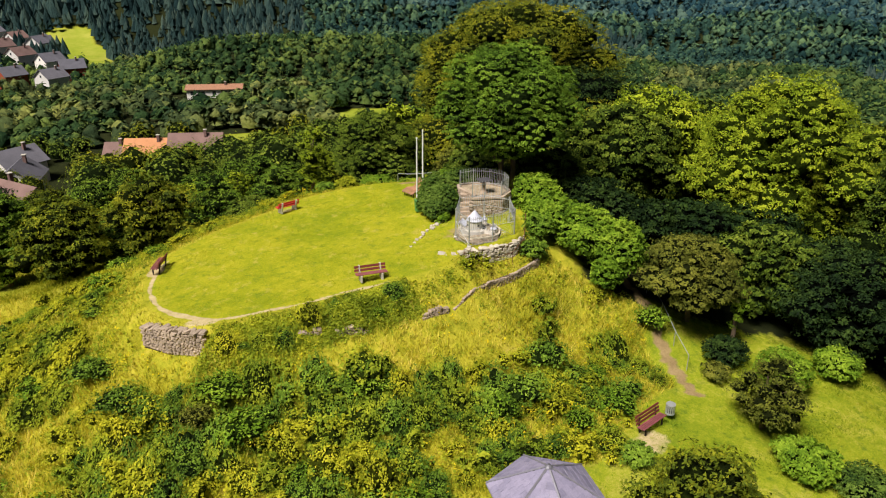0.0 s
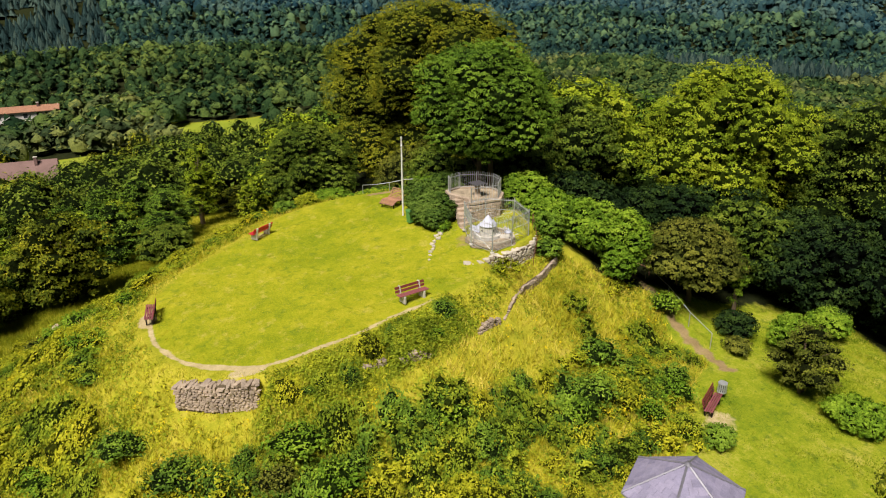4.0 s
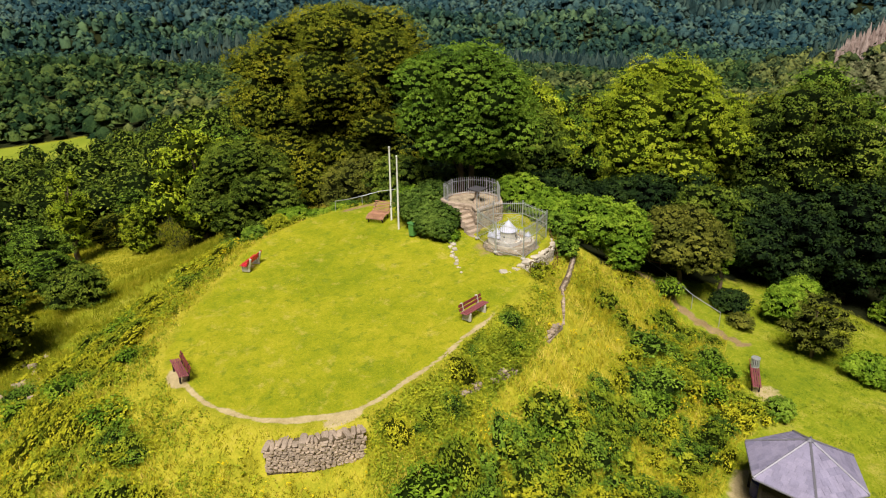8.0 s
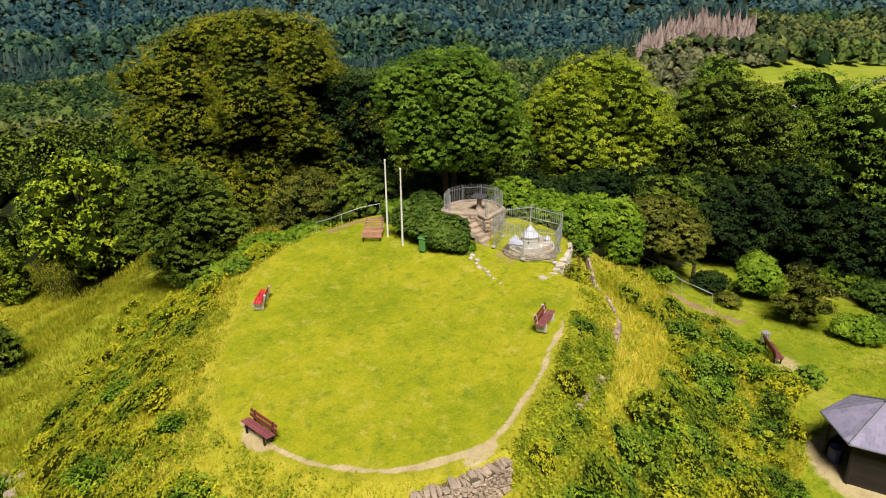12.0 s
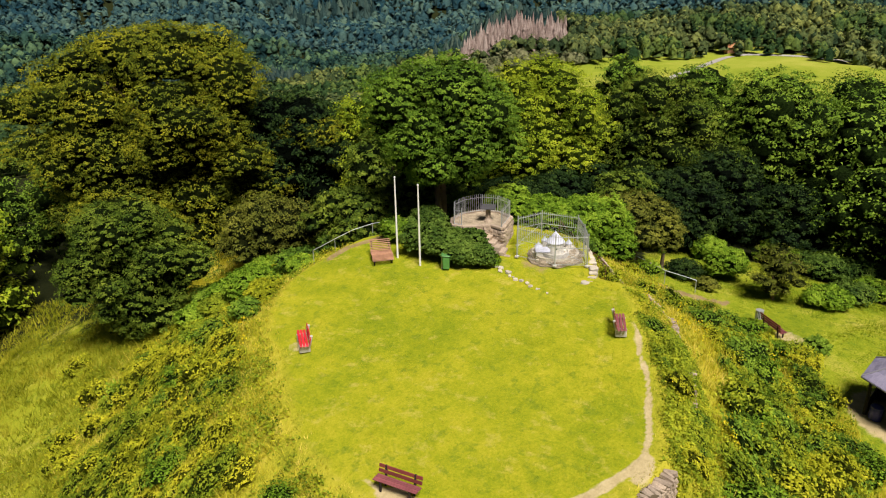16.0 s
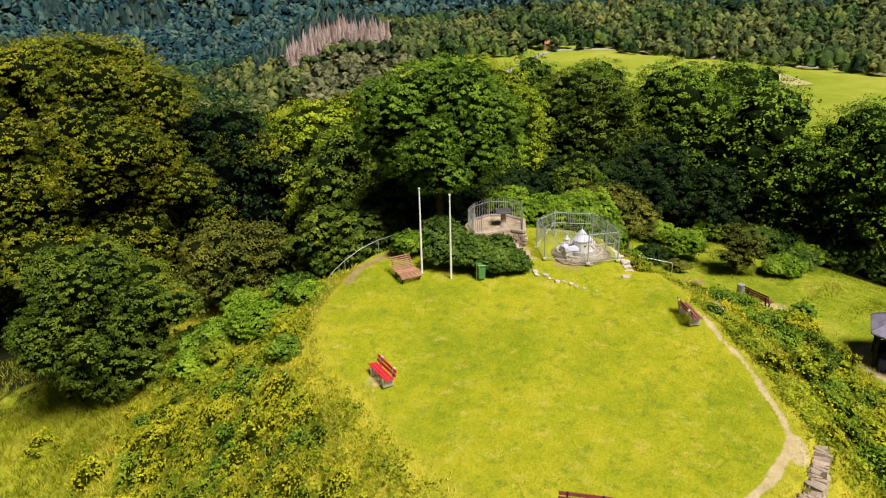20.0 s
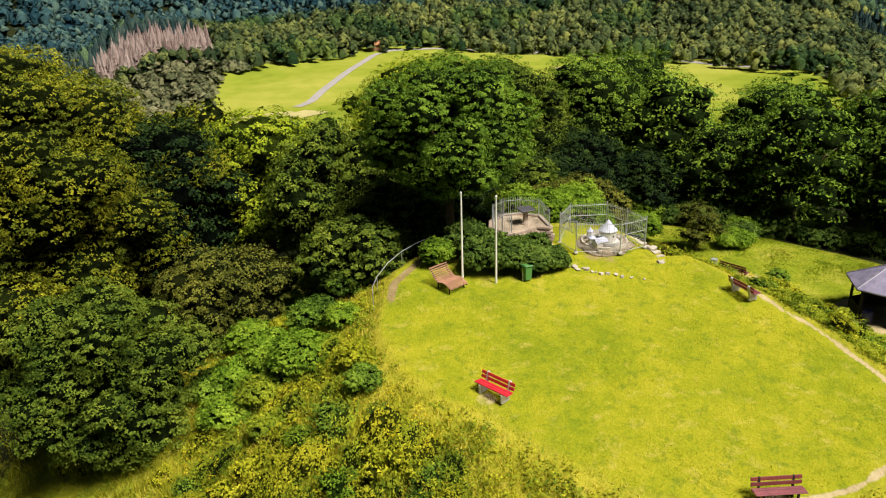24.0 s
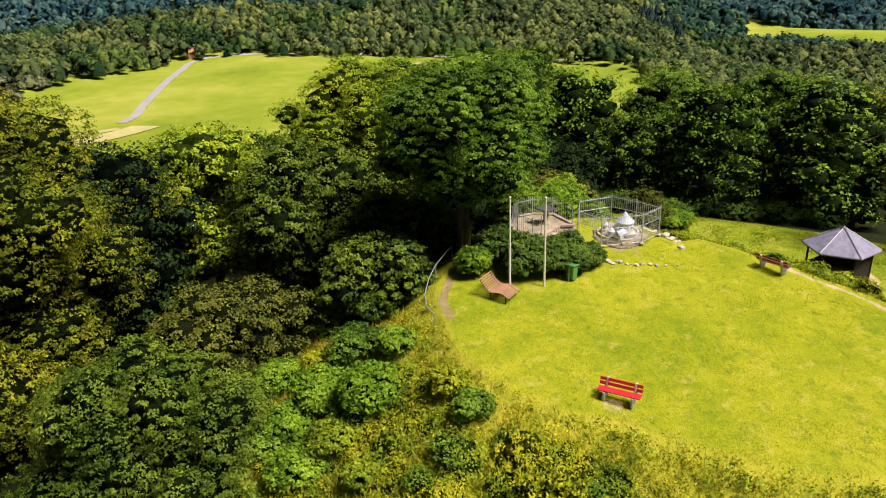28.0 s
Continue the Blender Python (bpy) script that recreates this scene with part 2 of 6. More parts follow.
GALV = plain("galvanised_steel", (0.52, 0.55, 0.58), 0.45, 0.5, 0.55, scale=10, var=0.2, bump=0.05)
RUST = plain("rusty_steel", (0.2, 0.09, 0.05), 0.8, 0.2, 0.2, scale=10)
WHITE_PAINT = plain("white_paint", (0.8, 0.8, 0.78), 0.4, 0.4, scale=5, var=0.08, bump=0.05)
RED_WOOD = plain("dark_red_wood", (0.2, 0.045, 0.04), 0.55, 0.35, scale=8, var=0.35, stretch=(0.6, 0.6, 2.0))
PLUM_WOOD = plain("plum_wood", (0.24, 0.075, 0.085), 0.5, 0.35, scale=8, var=0.35)
BRIGHT_RED = plain("red_paint", (0.62, 0.03, 0.045), 0.4, 0.45, scale=8, var=0.15, bump=0.08)
CONCRETE = plain("concrete", (0.5, 0.48, 0.43), 0.9, 0.15, scale=8, var=0.25)
LARCH = plain("weathered_larch", (0.4, 0.21, 0.13), 0.7, 0.25, scale=9, var=0.4)
GREEN_PLASTIC = plain("green_plastic", (0.09, 0.27, 0.07), 0.45, 0.4, scale=6, var=0.12, bump=0.03)
DARK_WOOD = plain("dark_stained_wood", (0.03, 0.024, 0.02), 0.7, 0.25, scale=9, var=0.3)
SHINGLE = plain("grey_shingle", (0.27, 0.255, 0.37), 0.7, 0.3, scale=9, var=0.3, bump=0.35)
LEAD = plain("grey_flashing", (0.22, 0.22, 0.26), 0.5, 0.4, 0.3, scale=6, var=0.2)
PLASTER = plain("grey_white_plaster", (0.66, 0.64, 0.6), 0.9, 0.15, scale=9, var=0.22, bump=0.3)
MODEL_ROOF = plain("pale_blue_roof", (0.52, 0.55, 0.68), 0.6, 0.3, scale=9, var=0.15)
SLATE = plain("dark_slab", (0.07, 0.07, 0.08), 0.5, 0.4, scale=7, var=0.3)
HOUSE_WHITE = plain("house_render", (0.86, 0.85, 0.83), 0.85, 0.15, scale=1.5, var=0.12)
HOUSE_RED = plain("red_timber", (0.3, 0.07, 0.04), 0.7, 0.2, scale=2, var=0.2)
ROOF_RED = plain("clay_tiles", (0.5, 0.24, 0.12), 0.85, 0.15, scale=2, var=0.3, stretch=(1, 1, 4))
ROOF_BROWN = plain("brown_tiles", (0.2, 0.13, 0.12), 0.85, 0.2, scale=2, var=0.3)
ROOF_SLATE = plain("slate_roof", (0.13, 0.13, 0.16), 0.7, 0.3, scale=2, var=0.3)
GLASS = plain("window_glass", (0.04, 0.05, 0.06), 0.08, 0.6, scale=1, var=0.2, bump=0.0)
ASPHALT = plain("pale_asphalt", (0.4, 0.38, 0.36), 0.9, 0.1, scale=1.2, var=0.2)
STRAW = plain("stubble", (0.52, 0.47, 0.2), 0.95, 0.05, scale=1.2, var=0.2)
BLUE = plain("blue_sheet", (0.08, 0.08, 0.28), 0.5, 0.3, scale=5)

# ---- shapes ----


def fast_mesh(name, verts, faces, *mats):
    """A mesh out of arrays; every face has the same number of corners."""
    verts, faces = np.asarray(verts, np.float32), np.asarray(faces, np.int32)
    me = bpy.data.meshes.new(name)
    k = faces.shape[1]
    me.vertices.add(len(verts))
    me.loops.add(faces.size)
    me.polygons.add(len(faces))
    me.vertices.foreach_set("co", verts.ravel())
    me.loops.foreach_set("vertex_index", faces.ravel())
    me.polygons.foreach_set("loop_start", np.arange(0, faces.size, k, dtype=np.int32))
    me.update(calc_edges=True)
    for m in mats:
        me.materials.append(m)
    return me


def bm_mesh(name, bm, mat, smooth=False):
    me = bpy.data.meshes.new(name)
    bmesh.ops.recalc_face_normals(bm, faces=bm.faces)
    bm.to_mesh(me)
    bm.free()
    me.materials.append(mat)
    if smooth:
        me.polygons.foreach_set("use_smooth", [True] * len(me.polygons))
    return me


def part(name, data, mat, parent, label="", smooth=False):
    """One mesh object under a thing or a part."""
    me = data if isinstance(data, bpy.types.Mesh) else bm_mesh(name, data, mat, smooth)
    ob = new(name, me)
    ob.parent = parent
    if label:
        tagged(ob, label)
    return ob


def thing(name, m, label, category, group="", kind=""):
    ob = new(name)
    ob.matrix_world = m
    ob.empty_display_size = 0.2
    return tagged(ob, label, category, group, kind)


def box(bm, size, m=None, bevel=0.0):
    r = bmesh.ops.create_cube(bm, size=1.0)
    vs = r["verts"]
    bmesh.ops.scale(bm, vec=size, verts=vs)
    if bevel:
        es = {e for v in vs for e in v.link_edges}
        r = bmesh.ops.bevel(bm, geom=list(es), offset=bevel, segments=1, affect="EDGES")
        vs = list({v for f in r["faces"] for v in f.verts} | {v for v in vs if v.is_valid})
    if m is not None:
        bmesh.ops.transform(bm, matrix=m, verts=vs)
    return vs


def boxed(size, m=None, bevel=0.0):
    bm = bmesh.new()
    box(bm, size, m, bevel)
    return bm


def rod(bm, a, b, r0, r1=None, n=8):
    """A round bar from a to b."""
    a, b = Vector(a), Vector(b)
    d = b - a
    m = Matrix.Translation((a + b) / 2) @ d.to_track_quat("Z", "Y").to_matrix().to_4x4()
    bmesh.ops.create_cone(bm, cap_ends=True, segments=n, radius1=r0, radius2=r0 if r1 is None else r1, depth=d.length, matrix=m)
    return bm


def rods(pairs, r, n=6):
    bm = bmesh.new()
    for a, b in pairs:
        rod(bm, a, b, r, n=n)
    return bm


def lathe(profile, n=16, wobble=0.0, rng=None):
    """A turned body from (radius, height) pairs."""
    bm = bmesh.new()
    rings = []
    for r, z in profile:
        rings.append([bm.verts.new((r * math.cos(k * 2 * math.pi / n) * (1 + (rng.uniform(-wobble, wobble) if wobble else 0)), r * math.sin(k * 2 * math.pi / n), z)) for k in range(n)])
    for a, b in zip(rings, rings[1:]):
        for k in range(n):
            bm.faces.new((a[k], a[(k + 1) % n], b[(k + 1) % n], b[k]))
    bm.faces.new(rings[0][::-1])
    bm.faces.new(rings[-1])
    return bm


def tube_arrays(points, radii, sides=7):
    """A tapering limb through points."""
    pts = [Vector(p) for p in points]
    verts, faces = [], []
    for i, p in enumerate(pts):
        d = (pts[min(i + 1, len(pts) - 1)] - pts[max(i - 1, 0)]).normalized()
        u = d.orthogonal().normalized()
        w = d.cross(u)
        for k in range(sides):
            a = 2 * math.pi * k / sides
            verts.append(p + (u * math.cos(a) + w * math.sin(a)) * radii[i])
    for i in range(len(pts) - 1):
        for k in range(sides):
            faces.append((i * sides + k, i * sides + (k + 1) % sides, (i + 1) * sides + (k + 1) % sides, (i + 1) * sides + k))
    return np.array(verts), np.array(faces)


def merge_arrays(pieces):
    vs, fs, base = [], [], 0
    for v, f in pieces:
        vs.append(v)
        fs.append(f + base)
        base += len(v)
    return np.concatenate(vs), np.concatenate(fs)


def unit(v):
    return v / np.maximum(np.linalg.norm(v, axis=1, keepdims=True), 1e-9)


def leaf_arrays(rng, p, nrm, size, lean=0.55, narrow=0.5, fold=False):
    """A leaf at each point, facing about its normal: a pointed blade, or a folded diamond."""
    n = len(p)
    nrm = unit(nrm + rng.normal(0, lean, (n, 3)))
    u = unit(np.cross(nrm, rng.normal(0, 1, (n, 3))))
    w = np.cross(nrm, u)
    s = (size * rng.uniform(0.55, 1.4, n))[:, None]
    if fold:
        v = np.stack([p - u * s, p + w * s * narrow - nrm * s * 0.18, p + u * s - nrm * s * 0.25, p - w * s * narrow - nrm * s * 0.18], 1)
        return np.stack([v[:, 0], v[:, 1], v[:, 2], v[:, 0], v[:, 2], v[:, 3]], 1).reshape(-1, 3), np.arange(6 * n).reshape(-1, 3)
    v = np.stack([p + u * s - nrm * s * 0.2, p - u * s * 0.6 + w * s * narrow * 1.15, p - u * s * 0.6 - w * s * narrow * 1.15], 1).reshape(-1, 3)
    return v, np.arange(3 * n).reshape(-1, 3)


def ball_arrays(rng, lobes, k, seg=6, rough=0.14):
    """The heart of each lobe, a little uneven, to wear the shade-darkened leaf tones."""
    n = len(lobes)
    rings = [(0.55, -0.83), (0.98, -0.2), (0.87, 0.5)]
    a = np.arange(seg) * 2 * math.pi / seg
    v = np.zeros((n, 3 * seg + 2, 3))
    for i, (pr, pz) in enumerate(rings):
        r = pr * (1 + rng.uniform(-rough, rough, (n, seg)))
        v[:, i * seg:(i + 1) * seg] = np.stack([r * np.cos(a + 0.45 * i), r * np.sin(a + 0.45 * i), np.full((n, seg), pz)], 2)
    v[:, -2], v[:, -1] = (0, 0, -1), (0, 0, 1)
    v = v * lobes[:, None, 3:] * k + lobes[:, None, :3]
    tri = []
    for s in range(seg):
        e = (s + 1) % seg
        tri += [(3 * seg, e, s), (2 * seg + s, 2 * seg + e, 3 * seg + 1)]
        for i in (0, seg):
            tri += [(i + s, i + e, i + seg + e), (i + s, i + seg + e, i + seg + s)]
    f = np.array(tri)[None] + (np.arange(n) * (3 * seg + 2))[:, None, None]
    return v.reshape(-1, 3), f.reshape(-1, 3)


def lobe_leaves(rng, lobes, n, size, under=-0.55, lean=0.4, per=42, heart=0.72, gap=0.53, fold=False):
    """Leaves in sprays over a crown made of lobes (centre and half axes); the hearts of the lobes come first."""
    lobes = np.asarray(lobes, float)
    surf = 4 * math.pi * ((lobes[:, 3] * lobes[:, 4] + lobes[:, 3] * lobes[:, 5] + lobes[:, 4] * lobes[:, 5]) / 3)
    m = max(8, n // per)

    def sprays(total):
        out = []
        for i, c in enumerate(lobes):
            k = max(3, int(total * surf[i] / surf.sum()))
            z = 1 - 2 * (np.arange(k) + 0.5) / k
            a = np.arange(k) * 2.39996 + i
            q = np.sqrt(1 - z * z)
            d = unit(np.stack([q * np.cos(a), q * np.sin(a), z], 1) + rng.normal(0, 0.5 / math.sqrt(k), (k, 3)))
            out.append((np.full(k, i), d))
        pick, d = np.concatenate([o[0] for o in out]), np.concatenate([o[1] for o in out])
        p = lobes[pick, :3] + d * lobes[pick, 3:] * rng.uniform(0.84, 1.1, (len(pick), 1))
        keep = d[:, 2] > under
        for i, c in enumerate(lobes):
            q = (p - c[:3]) / c[3:]
            keep &= ~(((q * q).sum(1) < 0.62) & (pick != i))
        return p[keep], d[keep], keep.mean()

    share = sprays(m * 2)[2]
    p, d, share = sprays(m / max(share, 0.05))
    cr = gap * math.sqrt(surf.sum() * share / len(p))
    which = rng.integers(0, len(p), n)
    e = unit(rng.normal(0, 1, (n, 3)))
    e[:, 2] = np.abs(e[:, 2]) * 1.2 - 0.2
    own = cr * rng.uniform(0.7, 1.35, len(p))
    q = p[which] + e * own[which][:, None] * np.array([1, 1, 0.62]) * rng.uniform(0.55, 1.1, (n, 1))
    lv, lf = leaf_arrays(rng, q, e * 0.5 + d[which] * 0.85 + np.array([0, 0, 0.3]), size, lean * 1.2, 0.5, fold)
    cv, cf = ball_arrays(rng, lobes, heart, 7)
    return np.concatenate([cv, lv]), np.concatenate([cf, lf + len(cv)]), len(cf)


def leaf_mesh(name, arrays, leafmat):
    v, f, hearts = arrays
    # hearts take the copy darkened as shade, sprays the plain leaf colour
    me = fast_mesh(name, v, f, INNER_SHADE[leafmat.name], leafmat)
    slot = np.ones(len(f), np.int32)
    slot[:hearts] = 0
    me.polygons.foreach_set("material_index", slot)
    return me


def crown_lobes(rng, h0, h1, rad, count, lobe=0.34, flat=0.75, shape=1.0):
    """Lobes round the shell of an egg between two heights, some within."""
    out = []
    mid, half = (h0 + h1) / 2, (h1 - h0) / 2
    for k in range(count):
        z = 1 - 2 * (k + 0.5) / count
        a = k * 2.39996 + rng.uniform(-0.4, 0.4)
        r = math.sqrt(max(0.0, 1 - z * z)) ** shape
        s = rad * lobe * rng.uniform(0.7, 1.3)
        w = rng.uniform(0.5, 0.9) * (1 + 0.13 * math.sin(3 * a + 4 * z + rad) + 0.08 * math.sin(5 * a - 3 * z))
        out.append((math.cos(a) * r * rad * w, math.sin(a) * r * rad * w, mid + z * (half - s * flat * 0.8), s, s * rng.uniform(0.8, 1.2), s * flat * rng.uniform(0.8, 1.2)))
    out.append((0, 0, mid - half * 0.1, rad * 0.5, rad * 0.5, half * 0.6))
    return out


def tree_meshes(seed, height, rad, leafmat, n, size, clear=0.18, count=34, lobe=0.34, flat=0.75, lean=0.4, stems=1, under=-0.55, per=42, heart=0.72, gap=0.53):
    """Trunk and crown of one tree whose foot is at the origin."""
    rng = np.random.default_rng(seed)
    lobes = crown_lobes(rng, height * clear, height, rad, count, lobe, flat)
    pieces = []
    tr = 0.022 * height + 0.05
    for s in range(stems):
        a = s * 2.1 + 0.6
        off = 0.0 if stems == 1 else 0.035 * height
        top = Vector((math.cos(a) * off * 2.5, math.sin(a) * off * 2.5, height * 0.8))
        pts = [Vector((math.cos(a) * off, math.sin(a) * off, -0.6)).lerp(top, k / 5) + Vector((rng.uniform(-0.1, 0.1), rng.uniform(-0.1, 0.1), 0)) * (k > 0) for k in range(6)]
        pieces.append(tube_arrays(pts, [tr * (1.25 - 1.05 * k / 5) / math.sqrt(stems) for k in range(6)], 8))
        for c in lobes[s::max(3, 2 * stems)][:9]:
            end = Vector(c[:3])
            k = min(0.75, max(0.15, (end.z / height) * 0.7))
            start = pts[0].lerp(top, k)
            midp = start.lerp(end, 0.5) + Vector((0, 0, 0.06 * height))
            pieces.append(tube_arrays([start, midp, end], [tr * 0.42, tr * 0.26, tr * 0.08], 5))
    v, f = merge_arrays(pieces)
    trunk = fast_mesh("trunk", v, f, BARK)
    return trunk, leaf_mesh("crown", lobe_leaves(rng, lobes, n, size, under, lean, per, heart, gap), leafmat)


def tree_thing(name, meshes, m, label, category="tree", group=""):
    t = thing(name, m, label, category, group)
    part("trunk", meshes[0], BARK, t)
    part("crown", meshes[1], None, t)
    return t


def shrub_arrays(seed, rad, height, n, size, count=14, lean=0.5, per=30, fold=False, upright=False):
    rng = np.random.default_rng(seed)
    lobes = []
    if upright:
        for k in range(count):
            a, r, s = rng.uniform(0, 6.28), rad * 0.85 * math.sqrt(rng.random()), rad * rng.uniform(0.14, 0.3)
            h = height * rng.uniform(0.3, 0.62) * (1.15 - 0.5 * r / rad)
            lobes.append((math.cos(a) * r, math.sin(a) * r, h * 0.8, s, s, h * 0.8))
        count = 0
    for k in range(count):
        a, r = k * 2.39996, rad * 0.62 * math.sqrt((k + 0.5) / count)
        s = rad * rng.uniform(0.3, 0.5)
        z = height * (0.25 + 0.5 * (1 - (r / rad) ** 2) * rng.uniform(0.7, 1.15))
        lobes.append((math.cos(a) * r, math.sin(a) * r, z, s, s, height * rng.uniform(0.25, 0.4)))
    v, f, hearts = lobe_leaves(rng, lobes, n, size, -0.7, lean, per, 0.66, 0.6, fold)
    v[:, 2] = np.maximum(v[:, 2], 0.02)
    return v, f, hearts


def shrub_mesh(seed, rad, height, leafmat, n, size, **kw):
    return leaf_mesh("foliage", shrub_arrays(seed, rad, height, n, size, **kw), leafmat)

# ---- the lie of the land ----
CX, CY = -7.8, 42.2
RIM_AT = [0, 16, 35, 56, 69, 85, 104, 128, 146, 175, 193, 215, 228, 234, 247, 252, 260, 282, 302, 316, 324, 328.8, 334, 340.7, 347.6, 353, 360]
RIM_R = [11.8, 12.2, 11.9, 11.8, 11.0, 10.3, 9.2, 7.7, 7.7, 8.9, 10.5, 11.4, 12.0, 12.3, 11.8, 11.5, 10.3, 8.9, 8.5, 8.9, 9.2, 8.6, 8.95, 10.0, 11.2, 11.55, 11.8]
PATH_R = [0, 0, 0, 0, 0, 0, 0, 0, 0, 8.2, 9.8, 10.9, 11.3, 11.3, 11.0, 10.6, 9.7, 8.4, 8.3, 8.8, 0, 0, 0, 0, 0, 0, 0]
R_KNOTS = [40, 120, 180, 270, 340, 420, 600, 900, 1500]
HILL_N = [-13, -28, -29, -35, -38, -40, -14, 60, 220]
HILL_NE = [-10, -18, -26, -36, -41, -45, -24, 70, 250]
HILL_GAP = [-10, -18, -26, -34, -39, -46, -62, -58, 60]
HILL_RIDGE = [-9, -18, -20, -17, -14, -28, -62, -66, 40]
HILL_E = [-9, -18, -20, -17, -11, -4, 12, 45, 130]
HILL_SE = [-9, -18, -24, -30, -33, -36, -40, -40, 60]
FAR = [(-180, HILL_SE), (-70, HILL_N), (-5, HILL_N), (12, HILL_NE), (42, HILL_NE), (51, HILL_GAP), (57, HILL_GAP), (66, HILL_RIDGE), (82, HILL_RIDGE), (95, HILL_E), (117, HILL_E), (127, HILL_SE), (180, HILL_SE)]
D_KNOTS = [0, 1, 3, 6, 9, 14, 40]
DROP_S = [0, 0.5, 2.1, 4.5, 5.9, 6.3, 7.6]
DROP_W = [0, 0.25, 1.1, 2.9, 4.9, 7.6, 13]
DROP_E = [0, 0.7, 2.0, 3.7, 5.0, 6.2, 9.5]


def smooth(a, b, v):
    t = np.clip((v - a) / (b - a), 0, 1)
    return t * t * (3 - 2 * t)


def polar(x, y):
    dx, dy = np.asarray(x, float) - CX, np.asarray(y, float) - CY
    return np.hypot(dx, dy), np.degrees(np.arctan2(dy, dx)) % 360


def wave(x, y, s, k=0.0):
    return np.sin(x / s + 1.7 * np.sin(y / s * 0.8 + k)) * np.cos(y / s * 1.1 - k + 1.3 * np.sin(x / s * 0.7))


def rim_gap(x, y):
    r, th = polar(x, y)
    return r - np.interp(th, RIM_AT, RIM_R)


def path_strip(th):
    """How far the long grass comes in over the rim, up to the trodden path."""
    pr = np.interp(th, RIM_AT, PATH_R)
    return np.clip(np.interp(th, RIM_AT, RIM_R) - pr - 0.3, 0, 1.0) * smooth(186, 196, th) * (1 - smooth(300, 308, th))


def terrain(x, y):
    x, y = np.asarray(x, float), np.asarray(y, float)
    r, th = polar(x, y)
    d = r - np.interp(th, RIM_AT, RIM_R)
    top = 1.246 + 0.0963 * np.clip(x, -19, 4)
    ws = smooth(195, 235, th) * (1 - smooth(335, 355, th))
    ww = smooth(75, 115, th) * (1 - smooth(195, 235, th))
    we = np.clip(1 - ws - ww, 0, 1)
    dd = np.maximum(d, 0)
    drop = ws * np.interp(dd, D_KNOTS, DROP_S) + ww * np.interp(dd, D_KNOTS, DROP_W) + we * np.interp(dd, D_KNOTS, DROP_E)
    wall = smooth(227, 231, th) * (1 - smooth(247.5, 252, th))
    drop = drop + wall * smooth(0.0, 0.3, d) * np.clip(1.2 - 0.34 * dd, 0, 2)
    bed = smooth(328.5, 341, th) * (1 - smooth(351, 354, th))
    drop = drop + bed * smooth(0.0, 0.3, d) * np.clip(0.95 - 0.18 * dd, 0, 2)
    bumps = 0.16 * wave(x, y, 1.9) * smooth(0.5, 4, d) + 0.3 * wave(x, y, 5.3, 2.0) * smooth(3, 9, d)
    bumps = bumps * (1 - 0.7 * ws * smooth(8, 11, d))
    near = top - drop + bumps + 0.03 * wave(x, y, 3.1, 1.0)
    az = (90 - th + 180) % 360 - 180
    rows = np.stack([np.interp(r, R_KNOTS, p) for _, p in FAR])
    k = np.clip(np.searchsorted([a for a, _ in FAR], az) - 1, 0, len(FAR) - 2)
    a0 = np.array([a for a, _ in FAR])[k]
    a1 = np.array([a for a, _ in FAR])[k + 1]
    f = smooth(0, 1, (az - a0) / (a1 - a0))
    i = np.indices(k.shape)
    far = rows[(k, *i)] * (1 - f) + rows[(k + 1, *i)] * f
    far = far + smooth(90, 300, r) * (3.5 * wave(x, y, 55, 0.7) + 2.0 * wave(x, y, 23, 2.2)) * np.clip(r / 300, 0.2, 3) * (1 - 0.85 * meadow(x, y))
    kx, ky = x + 40, y - 305
    far = far + 14 * np.exp(-((kx * 0.97 + ky * 0.2) / 84) ** 4 - ((ky * 0.97 - kx * 0.2) / 46) ** 2)
    b = smooth(28, 48, r)
    return near * (1 - b) + far * b


def tz(x, y):
    return float(terrain(np.array([x]), np.array([y]))[0])


FIELD_AZ = [66, 70, 83, 95, 118, 123]
FIELD_R = [150, 226, 263, 254, 208, 150]


def meadow(x, y, more=0.0):
    """1 on the open grassland out in the valley."""
    r, th = polar(x, y)
    az = (90 - th + 180) % 360 - 180
    m = (az > 66) & (az < 123) & (r > 95) & (r < np.interp(az, FIELD_AZ, FIELD_R) + more)
    m |= (np.hypot((x + 20) / 20, (y - 208) / 13) < 1) | (np.hypot((x + 52) / 13, (y - 180) / 9) < 1)
    m |= (az > -29.6 - 0.01 * (r - 400)) & (az < -25.6 - 0.012 * (r - 350)) & (r > 345) & (r < 470)
    m |= (np.hypot((x + 122) / 26, (y - 318) / 8) < 1)
    m |= (az > 127.5) & (az < 150) & (r > 415) & (r < 540)
    m |= (az > 40) & (az < 60) & (r > 150) & (r < 185) | (az > 53) & (az < 62) & (r > 160) & (r < 208)
    return m.astype(float)


def near_line(x, y, pts):
    """Distance from a line of points."""
    best = np.full(np.shape(x), 1e9)
    for (ax, ay), (bx, by) in zip(pts, pts[1:]):
        t = np.clip(((x - ax) * (bx - ax) + (y - ay) * (by - ay)) / ((bx - ax) ** 2 + (by - ay) ** 2), 0, 1)
        best = np.minimum(best, np.hypot(x - ax - t * (bx - ax), y - ay - t * (by - ay)))
    return best


PATH_WEST = [(-5.2, 52.0), (-4.3, 52.2), (-2.6, 52.1), (-0.7, 51.1), (1.8, 49.6)]
PATH_EAST = [(9.8, 43.4), (10.9, 40.8), (11.5, 38.0), (11.75, 35.5), (12.3, 33.2)]


